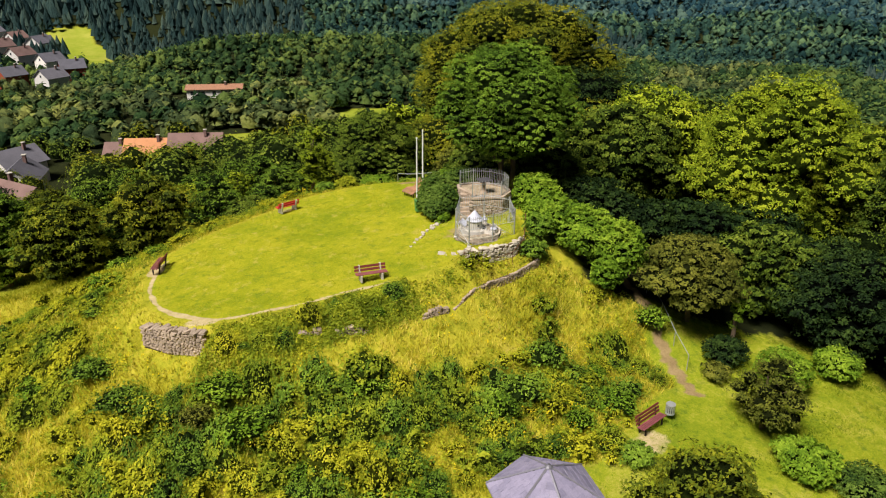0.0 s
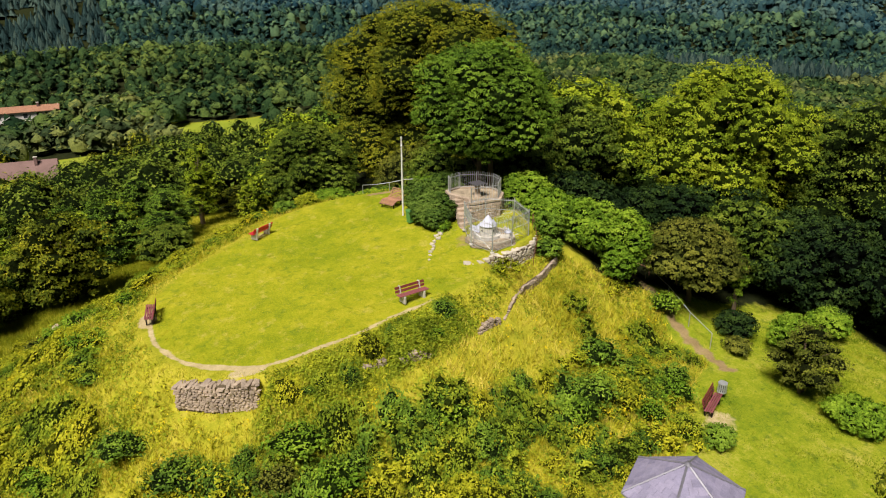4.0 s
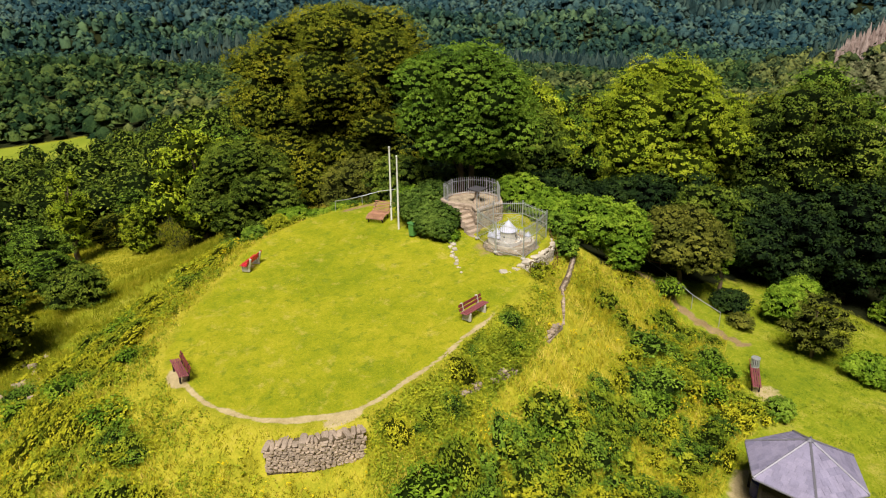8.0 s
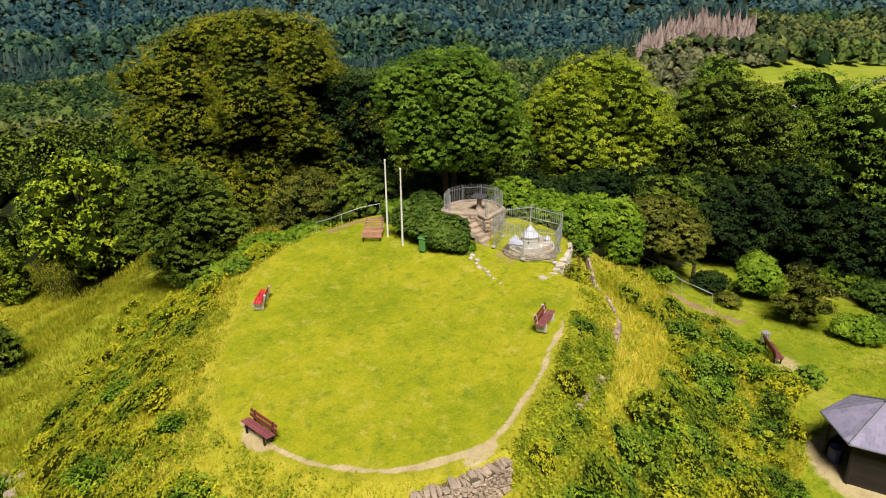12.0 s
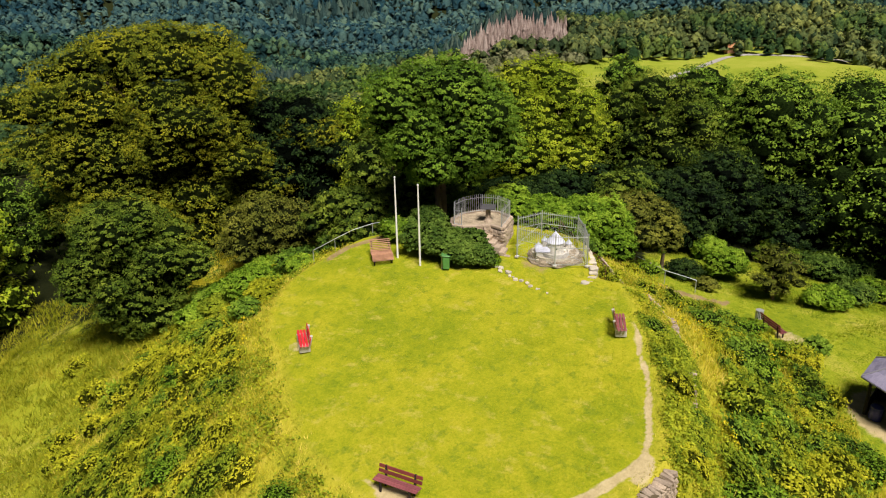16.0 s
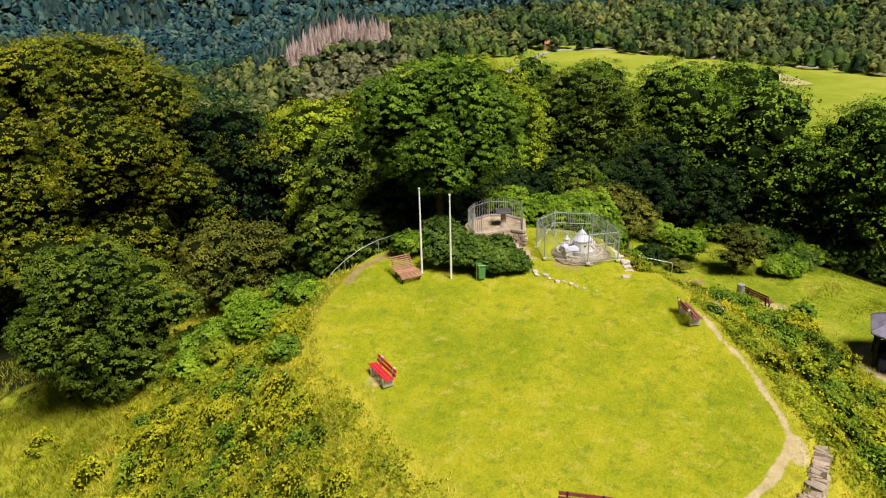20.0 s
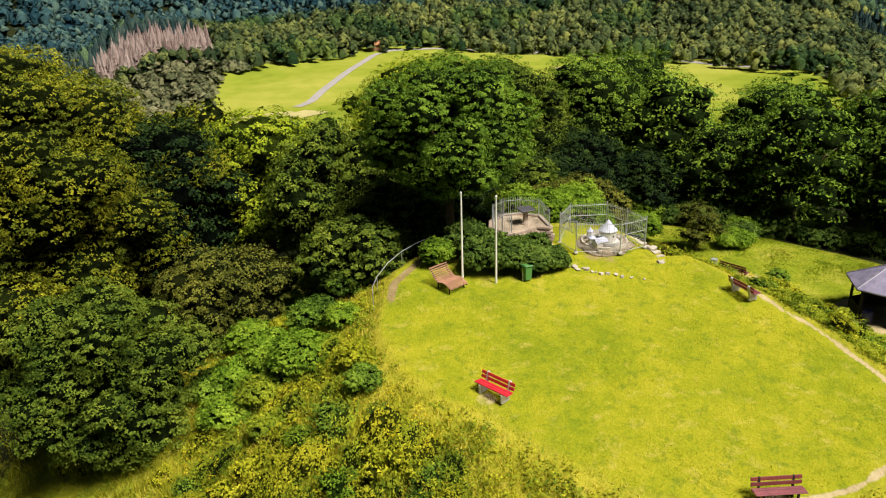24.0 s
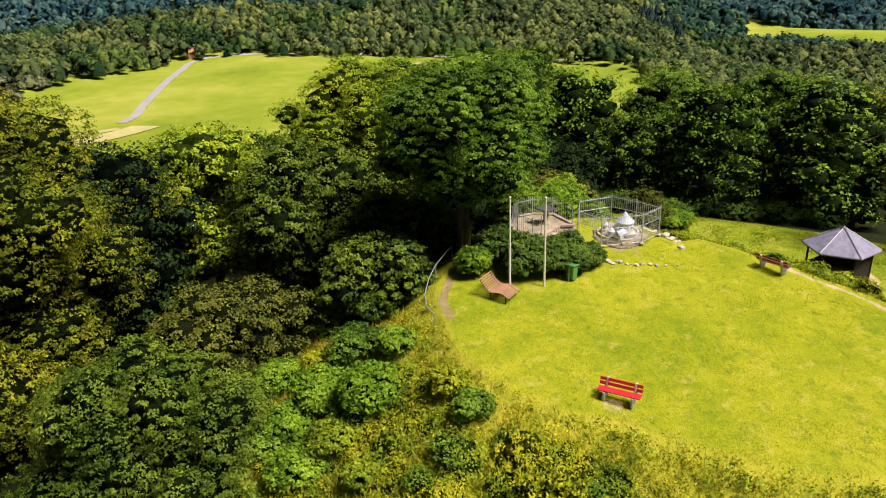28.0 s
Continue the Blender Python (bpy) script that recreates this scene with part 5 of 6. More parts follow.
# ---- hedges and shrubs ----
for k, (x, y, r, h, mat, n, lab) in enumerate((
        (-1.9, 45.0, 0.95, 1.35, LEAF_IVY, 5200, "dense dark evergreen hedge shrub below the terrace"),
        (-1.75, 46.2, 1.05, 1.6, LEAF_IVY, 5600, "dense dark evergreen hedge shrub by the flagpoles"),
        (-1.5, 47.5, 1.2, 1.75, LEAF_IVY, 4800, "dense dark evergreen hedge shrub between the flagpoles"),
        (-1.5, 44.1, 0.9, 1.2, LEAF_IVY, 4200, "low dark evergreen shrub at the foot of the steps"),
        (-0.75, 44.75, 0.85, 1.5, LEAF_IVY, 4200, "dark evergreen hedge shrub beside the steps"),
        (-1.15, 43.6, 0.5, 0.6, LEAF_BRIGHT, 1200, "small leafy shrub beside the pale stones"),
        (-1.0, 45.7, 0.85, 1.6, LEAF_IVY, 4800, "tall dark evergreen hedge shrub against the steps"),
        (-0.7, 46.9, 0.95, 1.75, LEAF_IVY, 4800, "tall dark evergreen hedge shrub against the terrace wall"),
        (0.2, 48.3, 1.2, 2.0, LEAF_IVY, 4800, "tall dark evergreen hedge shrub behind the terrace"),
        (4.8, 52.2, 1.5, 2.6, LEAF_MAPLE, 4200, "shady green shrub below the ash"),
        (2.7, 52.8, 1.3, 2.2, LEAF_ASH, 3600, "green leafy shrub beneath the ash"),
        (5.6, 49.4, 1.5, 2.8, LEAF_ASH, 4200, "leafy green shrub behind the terrace railing"),
        (0.9, 53.0, 1.0, 1.3, LEAF_BRIGHT, 2600, "low bright shrub in the shade of the ash"),
        (-0.6, 49.9, 0.9, 1.4, LEAF_BRIGHT, 3510, "bright green shrub behind the lounger"),
        (5.6, 43.0, 1.9, 2.4, LEAF_BRIGHT, 8775, "lush bright green walnut shrub behind the fence"),
        (7.6, 41.6, 2.0, 3.2, LEAF_BRIGHT, 10125, "lush bright green walnut shrub above the slope"),
        (9.3, 40.6, 1.9, 4.0, LEAF_BRIGHT, 10125, "lush bright green walnut shrub at the slope path"),
        (8.6, 39.3, 1.0, 2.4, LEAF_BRIGHT, 4400, "leafy green shrub hanging over the slope"),
        (4.9, 45.4, 1.6, 2.6, LEAF_BRIGHT, 6750, "leafy green shrub beside the terrace"),
        (4.7, 41.2, 0.9, 1.5, LEAF_ASH, 2600, "olive shrub growing on the retaining wall"),
        (4.3, 39.9, 0.8, 1.2, LEAF_ASH, 2200, "small green shrub on the retaining wall"),
        (15.6, 27.6, 1.5, 1.35, LEAF_BRIGHT, 5670, "rounded bright green shrub on the lower lawn"),
        (21.0, 36.0, 1.3, 1.7, LEAF_BRIGHT, 4200, "bright green shrub at the wood's edge above the lower lawn"),
        (25.3, 31.6, 1.6, 2.0, LEAF_BRIGHT, 5200, "wide bright green shrub before the dark hazel"),
        (25.2, 28.3, 1.5, 1.8, LEAF_BRIGHT, 4600, "bright green shrub at the end of the hedge"),
        (20.5, 25.0, 1.4, 1.4, LEAF_BRIGHT, 4200, "low bright green shrub on the lower lawn"),
        (17.6, 26.2, 1.4, 1.3, LEAF_IVY, 3400, "dark rounded shrub on the lower lawn"),
        (17.2, 34.2, 1.5, 2.3, LEAF_BRIGHT, 5670, "bright green shrub below the hazel"),
        (22.3, 28.0, 1.5, 1.8, LEAF_IVY, 3600, "dark shrub bordering the lower lawn"),
        (15.0, 36.6, 1.3, 1.3, LEAF_SHADE, 2600, "low dark shrub behind the handrail"),
        (13.9, 34.8, 0.8, 0.9, LEAF_BROWN, 1500, "low reddish shrub beside the handrail"),
        (7.9, 27.6, 0.75, 0.95, LEAF_ASH, 1800, "small dark shrub at the slope's foot"),
        (-10.0, 53.0, 0.8, 0.95, LEAF_ASH, 2400, "dark green shrub on the lawn's shoulder"),
        (-8.4, 53.4, 0.85, 1.1, LEAF_HERB, 2600, "yellow-green shrub on the lawn's shoulder"),
        (-6.3, 56.3, 1.6, 1.7, LEAF_BRIGHT, 6210, "bright green shrub below the lawn"),
        (-4.2, 58.0, 1.6, 1.6, LEAF_BRIGHT, 5670, "bright green shrub on the wooded slope"),
        (-2.2, 56.2, 1.5, 1.6, LEAF_ASH, 3600, "leafy shrub along the wooded slope"),
        (0.0, 54.6, 1.3, 1.5, LEAF_ASH, 3200, "leafy shrub below the handrail"),
        (2.0, 59.1, 1.2, 1.5, LEAF_BRIGHT, 3417, "bright green leafy shrub on the wooded slope"),
        (2.1, 57.5, 1.2, 1.5, LEAF_ASH, 3417, "green leafy shrub at the foot of the maple"),
        (2.5, 55.9, 1.1, 1.4, LEAF_BRIGHT, 2999, "bright green leafy shrub on the wooded slope"),
        (3.5, 54.1, 1.0, 1.3, LEAF_BRIGHT, 2600, "bright green leafy shrub on the wooded slope"),
        (-1.3, 60.0, 1.4, 1.5, LEAF_BRIGHT, 4306, "bright green leafy shrub on the wooded slope"),
        (-1.6, 57.9, 1.1, 1.1, LEAF_HERB, 2999, "yellow-green shrub on the wooded slope"),
        (-4.6, 57.9, 1.3, 1.3, LEAF_BRIGHT, 3853, "bright green leafy shrub on the wooded slope"),
        (-4.9, 59.8, 1.4, 1.4, LEAF_BRIGHT, 4306, "bright green leafy shrub on the wooded slope"),
        (-7.1, 58.0, 1.2, 1.2, LEAF_WEED, 3417, "low green bramble shrub below the lawn"),
        (-7.4, 59.8, 1.4, 1.3, LEAF_BRIGHT, 4306, "bright green leafy shrub on the wooded slope"),
        (-5.1, 61.1, 1.3, 1.4, LEAF_ASH, 3853, "green leafy shrub at the foot of the maple"),
        (-9.7, 57.3, 0.9, 0.8, LEAF_WEED, 2219, "low green bramble shrub below the lawn"),
        (-0.2, 61.4, 1.3, 1.5, LEAF_ASH, 3853, "green leafy shrub at the foot of the maple"),
        (-3.8, 54.6, 1.0, 1.0, LEAF_BRIGHT, 3240, "low bright shrub below the handrail"))):
    s = new("shrub", shrub_mesh(500 + k, r, h, mat, n, 0.08 if mat is not LEAF_BRIGHT else 0.085, count=16, fold=mat is LEAF_BRIGHT))
    s.location = (x, y, tz(x, y) - 0.1)
    tagged(s, lab, "shrub")

hedge_line = [(25, 28.5), (23.5, 25.5), (21.7, 22.3), (19.5, 19), (18.5, 15.5), (17.0, 12.0)]
for k, (x, y) in enumerate(hedge_line):
    s = new("hedge", shrub_mesh(560 + k, 2.2, 1.9, LEAF_IVY, 3600, 0.12, count=18))
    s.location = (x, y, tz(x, y) - 0.1)
    tagged(s, "long dark clipped hedge behind the lower lawn", "hedge", "hedge pieces behind the lower lawn")

SHRUBS = [(shrub_mesh(600 + k, 1.0, 1.0, m, 760, 0.07, count=12, lean=0.6, per=16, upright=k in (0, 2, 5)), lab) for k, (m, lab) in enumerate(((LEAF_WEED, "green bramble bush on the overgrown slope"), (LEAF_BRIGHT, "fresh green bush on the overgrown slope"), (LEAF_HERB, "yellow-green weed bush on the overgrown slope"), (LEAF_ASH, "dark bramble bush on the overgrown slope"), (LEAF_BROWN, "withered brownish bush on the overgrown slope"), (LEAF_HERB, "yellow-green herb clump on the overgrown slope")))]
rng = random.Random(88)
taken = []
for k in range(5200):
    a, d = rng.uniform(0, 360), 0.8 + 16 * rng.random() ** 0.8
    r = float(np.interp(a, RIM_AT, RIM_R)) + d
    x, y = CX + r * math.cos(radians(a)), CY + r * math.sin(radians(a))
    south = 222 < a < 335
    if a < 78 or a > 350 or low_lawn(x, y) > 0.75 or len(taken) > 298:
        continue
    if 228 < a < 252 and d < 1.6 or float(near_line(x, y, RING_WALL)) < 1.0 or math.hypot(x - 9.2, y - 29.2) < 2.0:
        continue
    dense = float(wave(x, y, 2.6, 0.4)) * 0.5 + 0.5
    band = (1.6 if 2.8 < d < 8 else 2.2 if 8 <= d < 10.5 and a > 285 else 0.8 if d >= 8 else 0.4) if south else (0.75 if 1.5 < d < 11 else 0.3)
    if 296 < a < 335 and d < 5:
        band = 0.12
    if 120 < a < 228:
        band = 0.9 if d > 2 else 0.2
    if rng.random() > dense * band or any(math.hypot(x - q[0], y - q[1]) < q[2] * 0.6 for q in taken):
        continue
    s = rng.uniform(0.45, 1.25) * (0.8 if d < 2.5 else 1.15 if south else 1)
    i = rng.choices(range(6), (5, 3.5, 3, 3, 0.8, 3) if south else (2, 2, 4, 0.7, 0.6, 5))[0]
    taken.append((x, y, s))
    o = new("bush", SHRUBS[i][0])
    o.matrix_world = pose(x, y, tz(x, y) - 0.08, 0, 0, rng.uniform(0, 360)) @ Matrix.Diagonal((s, s, s * rng.uniform(0.6, 1.15), 1))
    tagged(o, SHRUBS[i][1], "bush", "bushes on the slope")

# ---- grass and herbs ----


def blades(rng, x, y, h, spread, lean, count, width):
    """Tufts of tapering blades at the points."""
    z = terrain(x, y)
    x, y, z, h = (np.repeat(v, count) for v in (x, y, z, h))
    n = len(x)
    a, b = rng.uniform(0, 2 * math.pi, n), rng.uniform(0, 2 * math.pi, n)
    px, py = x + rng.normal(0, spread, n), y + rng.normal(0, spread, n)
    hh = h * rng.uniform(0.55, 1.2, n)
    dx, dy = np.cos(a) * hh * lean * rng.uniform(0.3, 1, n), np.sin(a) * hh * lean * rng.uniform(0.3, 1, n)
    wx, wy = np.cos(b) * width, np.sin(b) * width
    v = np.stack([np.stack([px - wx, py - wy, z - 0.02], 1), np.stack([px + wx, py + wy, z - 0.02], 1), np.stack([px + dx, py + dy, z + hh], 1)], 1).reshape(-1, 3)
    return v, np.arange(3 * n).reshape(-1, 3)


def thicket_share(x, y):
    """How thickly brambles grow at a place on the slopes, 0 to 1."""
    r, th = polar(x, y)
    d = r - np.interp(th, RIM_AT, RIM_R)
    lo = np.interp(th, [236, 290, 315, 340], [2.6, 3.6, 6.2, 8.2])
    hi = np.interp(th, [236, 290, 315, 340], [7.0, 9.5, 11.5, 11.8])
    south = smooth(235, 243, th) * (1 - smooth(336, 342, th)) * smooth(-0.5, 0.6, d - lo) * (1 - smooth(-0.8, 0.8, d - hi))
    under = 0.3 * smooth(250, 256, th) * (1 - smooth(290, 300, th)) * smooth(0.2, 0.7, d) * (1 - smooth(1.3, 2.0, d))
    north = 0.8 * smooth(82, 88, th) * (1 - smooth(122, 140, th)) * smooth(1.2, 2.4, d) * (1 - smooth(7.5, 10, d))
    west = 0.75 * smooth(120, 140, th) * (1 - smooth(215, 232, th)) * smooth(2.0, 3.5, d) * (1 - smooth(11, 14, d))
    return np.maximum(np.maximum(south, under), np.maximum(north, west)) * np.clip(0.62 + 0.6 * wave(x, y, 1.7, 0.9), 0, 1)


g = np.random.default_rng(9)
for name, mat, lab, count, seeds, who in (
        ("dark_brambles", LEAF_ASH, "dark green bramble thicket on the slope", 95, 640, (1.0, 0.08)),
        ("brambles", LEAF_WEED, "mid-green bramble and nettle thicket on the slope", 235, 650, (1.0, 1.0)),
        ("weed_thicket", LEAF_HERB, "yellow-green thicket of tall weeds on the slope", 190, 660, (0.45, 1.0))):
    shapes = [shrub_arrays(seeds + k, 1.0, 1.0, 780, 0.068, count=12, lean=0.6, per=16, upright=k == 1) for k in range(3)]
    vs, fs, slots, base, spots = [], [], [], 0, []
    while len(spots) < count:
        a, d = g.uniform(80, 342), 0.3 + 12 * g.random()
        r = float(np.interp(a, RIM_AT, RIM_R)) + d
        x, y = CX + r * math.cos(radians(a)), CY + r * math.sin(radians(a))
        if g.random() > float(thicket_share(x, y)) * who[0 if a > 232 else 1] or low_lawn(x, y) > 0.5 or near_line(x, y, RING_WALL) < 0.9 or math.hypot(x - 9.2, y - 29.2) < 2.0 or any(math.hypot(x - px, y - py) < 0.62 for px, py in spots):
            continue
        spots.append((x, y))
        v, f, hearts = shapes[g.integers(0, 3)]
        s, turn = g.uniform(0.5, 1.05) * (0.72 if d < 2.2 else 1.0), g.uniform(0, 6.28)
        c, q = math.cos(turn) * s, math.sin(turn) * s
        w = np.stack([v[:, 0] * c - v[:, 1] * q, v[:, 0] * q + v[:, 1] * c, v[:, 2] * s * g.uniform(0.7, 1.1)], 1)
        w[:, 2] += terrain(w[:, 0] + x, w[:, 1] + y) - 0.06
        vs.append(w + np.array([x, y, 0]))
        fs.append(f + base)
        slots.append((np.arange(len(f)) >= hearts).astype(np.int32))
        base += len(v)
    # bramble hearts wear leaf tones darkened as the shade between sprays
    me = fast_mesh(name, np.concatenate(vs), np.concatenate(fs), INNER_SHADE[mat.name], mat)
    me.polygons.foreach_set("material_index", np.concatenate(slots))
    tagged(new(name, me), lab, "brambles", kind="stuff")

n = 64000
a, d = g.uniform(60, 352, n), 19 * g.random(n) ** 0.75
d = np.where((a > 90) & (a < 200), d * 1.45, d) + 0.05 - path_strip(a) - 0.6 * g.random(n) ** 3 * ((a > 90) & (a < 190))
r = np.interp(a, RIM_AT, RIM_R) + d
x, y = CX + r * np.cos(np.radians(a)), CY + r * np.sin(np.radians(a))
keep = (low_lawn(x, y) < 0.4) & (near_line(x, y, PATH_EAST) > 0.5) & (near_line(x, y, PATH_WEST) > 0.35)
keep &= g.random(n) < 0.4 + 0.6 * (wave(x, y, 2.2, 1.4) * 0.5 + 0.5)
x, y, d, a = x[keep], y[keep], d[keep], a[keep]
h = np.clip(0.2 + 0.1 * d, 0.12, 0.62) * (0.75 + 0.25 * wave(x, y, 4.0, 0.2))
wet = g.random(len(x)) < west_meadow(x, y)
for name, mat, pick, lab in (("tall_grass", GRASS, ~wet, "long dry yellow-green grass on the slopes"), ("meadow_grass", MEADOW_GRASS, wet, "rough green meadow grass below the western slope")):
    v, f = blades(g, x[pick], y[pick], h[pick], 0.14, 0.8, 5, 0.021)
    tagged(new(name, fast_mesh(name, v, f, mat)), lab, "grass", kind="stuff")

n = 15000
a, r = g.uniform(82, 150, n), 27 + 38 * g.random(n) ** 0.8
x, y = CX + r * np.cos(np.radians(a)), CY + r * np.sin(np.radians(a))
keep = (a < 116) | (r < 50)
v, f = blades(g, x[keep], y[keep], 0.3 + 0.2 * wave(x[keep], y[keep], 3.0, 0.5), 0.3, 0.9, 5, 0.035)
tagged(new("saddle_grass", fast_mesh("saddle_grass", v, f, MEADOW_GRASS)), "rough yellow-green grass in the saddle below the hill", "grass", kind="stuff")

for name, mat, n, seed_k, tall, lab in (("slope_herbs", LEAF_HERB, 13500, 3.0, 0.7, "yellow-green leafy weeds on the slopes"), ("slope_nettles", LEAF_WEED, 13500, 0.6, 0.75, "green nettles and brambles on the slopes"), ("edge_herbs", LEAF_WEED, 2600, 1.3, 0.7, "leafy green herbs crowding under the lawn's edge"), ("bracken", LEAF_WEED, 12000, 2.0, 0.6, "green bracken on the slope below the lawn")):
    a, d = g.uniform(60, 352, n), 0.25 + 16 * g.random(n) ** 0.8
    d = d - path_strip(a) * (d < 3)
    r = np.interp(a, RIM_AT, RIM_R) + d
    x, y = CX + r * np.cos(np.radians(a)), CY + r * np.sin(np.radians(a))
    share = np.clip(wave(x, y, 1.5, seed_k) * 0.7 + 0.45, 0.06, 1) * np.where((a > 150) & (a < 236) & (d > 4), 0.75, 1)
    share = share * np.where((a > 228) & (a < 335) & (d > 2.8), 0.75, 1) * np.where((a > 296) & (a < 338) & (d > 1.9) & (d < 5), 0.22, 1) * np.where((a > 245) & (a < 298) & (d < 1.7), 2.0, 1)
    keep = (low_lawn(x, y) < 0.3) & (near_line(x, y, PATH_EAST) > 0.5) & (near_line(x, y, RING_WALL) > 0.3) & (g.random(n) < share * (1 - 0.75 * west_meadow(x, y)))
    keep &= ~((a > 231) & (a < 248.5) & (d < 1.1))
    if name == "edge_herbs":
        a, d = g.uniform(251, 304, n), 0.15 + 1.9 * g.random(n)
        r = np.interp(a, RIM_AT, RIM_R) + d
        x, y = CX + r * np.cos(np.radians(a)), CY + r * np.sin(np.radians(a))
        keep = g.random(n) < 0.75 + 0.4 * wave(x, y, 1.3, 0.4)
    if name == "bracken":
        keep &= (a > 84) & (a < 160) & (d > 7 + 2 * wave(x, y, 2.0))
    x, y, d = x[keep], y[keep], d[keep]
    top = np.clip(tall * (0.62 + 0.4 * wave(x, y, 1.1, seed_k)) * g.uniform(0.6, 1.3, len(x)), 0.14, 1.2) * np.where(d < 0.8, 0.6, 1)
    k = 15
    up = g.uniform(0.08, 1.0, len(x) * k)
    wide = 0.19 * (1.15 - up) + 0.03
    px, py = np.repeat(x, k) + g.normal(0, 1, len(x) * k) * wide, np.repeat(y, k) + g.normal(0, 1, len(y) * k) * wide
    z = terrain(px, py) + up * np.repeat(top, k)
    out = np.stack([px - np.repeat(x, k), py - np.repeat(y, k), np.full(len(px), 0.22)], 1)
    v, f = leaf_arrays(g, np.stack([px, py, z], 1), unit(out), 0.068, 0.45, 0.42)
    tagged(new(name, fast_mesh(name, v, f, mat)), lab, "weeds", kind="stuff")

n = 800
a, d = g.uniform(80, 350, n), 1.0 + 9 * g.random(n)
r = np.interp(a, RIM_AT, RIM_R) + d
x, y = CX + r * np.cos(np.radians(a)), CY + r * np.sin(np.radians(a))
keep = (low_lawn(x, y) < 0.3) & (g.random(n) < np.clip(wave(x, y, 3.1, 5.0) - 0.1, 0, 1))
x, y = np.repeat(x[keep], 9), np.repeat(y[keep], 9)
x, y = x + g.normal(0, 0.1, len(x)), y + g.normal(0, 0.1, len(y))
z = terrain(x, y) + g.uniform(0.4, 0.8, len(x))
v, f = leaf_arrays(g, np.stack([x, y, z], 1), np.tile([0.0, 0.0, 1.0], (len(x), 1)), 0.055, 0.7, 0.6)
tagged(new("goldenrod", fast_mesh("goldenrod", v, f, FLOWER)), "yellow flowering goldenrod on the slopes", "flowers", kind="stuff")

n = 30000
r, a = 13.0 * np.sqrt(g.random(n)), g.uniform(0, 360, n)
x, y = CX + r * np.cos(np.radians(a)), CY + r * np.sin(np.radians(a))
pr = np.interp(a, RIM_AT, PATH_R)
keep = (r < np.interp(a, RIM_AT, RIM_R) - 0.05) & (np.abs(r - pr) > 0.35) & (np.hypot(x - 1.4, y - 41) > 2.2) & (np.hypot(x - 1.6, y - 45.9) > 2.2) & (np.hypot(x + 17.5, y - 38.9) > 0.9)
x, y = x[keep], y[keep]
h = 0.025 + 0.025 * (wave(x, y, 1.3, 2.0) * 0.5 + 0.5)
v, f = blades(g, x, y, h, 0.1, 1.5, 3, 0.018)
tagged(new("lawn_grass", fast_mesh("lawn_grass", v, f, LAWN_GRASS)), "short mown yellow-green lawn grass", "grass", kind="stuff")

n = 26000
a, r = g.uniform(284, 360, n), 17 + 17 * np.sqrt(g.random(n))
x, y = CX + r * np.cos(np.radians(a)), CY + r * np.sin(np.radians(a))
keep = (low_lawn(x, y) > 0.5) & (np.hypot(x - 3.25, y - 23.15) > 2.6) & (near_line(x, y, PATH_EAST) > 0.4)
x, y = x[keep], y[keep]
h = 0.04 + 0.09 * np.clip(wave(x, y, 1.2, 2.0), 0, 1)
v, f = blades(g, x, y, h, 0.12, 1.2, 4, 0.022)
tagged(new("lower_lawn_grass", fast_mesh("lower_lawn_grass", v, f, LOW_GRASS)), "short green grass on the lower lawn", "grass", kind="stuff")

# ---- the woods on the far hills ----


def leafy_trees(rng, x, y, z, rad, h, leaves, big=2.3):
    """Trees at middle distance: sprays of leaves on each crown."""
    n = len(x)
    d = unit(rng.normal(0, 1, (n * leaves, 3)))
    d[:, 2] = np.abs(d[:, 2]) * 1.1 - 0.15
    X, Y, Z, R, H = (np.repeat(q, leaves) for q in (x, y, z, rad, h))
    lump = 1 + 0.22 * np.sin(7 * d[:, 0] + X) * np.sin(6 * d[:, 1] + Y)
    p = np.stack([X + d[:, 0] * R * lump, Y + d[:, 1] * R * lump, Z + H * 0.52 + d[:, 2] * H * 0.46 * lump], 1)
    return leaf_arrays(rng, p, d + np.array([0, 0, 0.4]), R * big / math.sqrt(leaves), 0.32, 0.62)


def crown_trees(rng, x, y, z, rad, h, profile, seg=7, rough=0.2):
    """Distant trees: an uneven crown each, from (radius, height) shares."""
    n, k = len(x), len(profile)
    a = np.arange(seg) * 2 * math.pi / seg
    v = np.zeros((n, k * seg + 1, 3))
    for i, (pr, ph) in enumerate(profile):
        r = rad[:, None] * pr * (1 + rng.uniform(-rough, rough, (n, seg)))
        t = a[None] + rng.uniform(0, 6.28, (n, 1)) * (i == 0) + 0.45 * i
        v[:, i * seg:(i + 1) * seg, 0] = x[:, None] + r * np.cos(t)
        v[:, i * seg:(i + 1) * seg, 1] = y[:, None] + r * np.sin(t)
        v[:, i * seg:(i + 1) * seg, 2] = z[:, None] + h[:, None] * (ph + rng.uniform(-0.06, 0.06, (n, seg)))
    v[:, -1] = np.stack([x, y, z + h], 1)
    tri = []
    for i in range(k - 1):
        for s in range(seg):
            q = (i * seg + s, i * seg + (s + 1) % seg, (i + 1) * seg + (s + 1) % seg, (i + 1) * seg + s)
            tri += [(q[0], q[1], q[2]), (q[0], q[2], q[3])]
    tri += [((k - 1) * seg + s, (k - 1) * seg + (s + 1) % seg, k * seg) for s in range(seg)]
    f = np.array(tri)[None] + (np.arange(n) * (k * seg + 1))[:, None, None]
    return v.reshape(-1, 3), f.reshape(-1, 3)


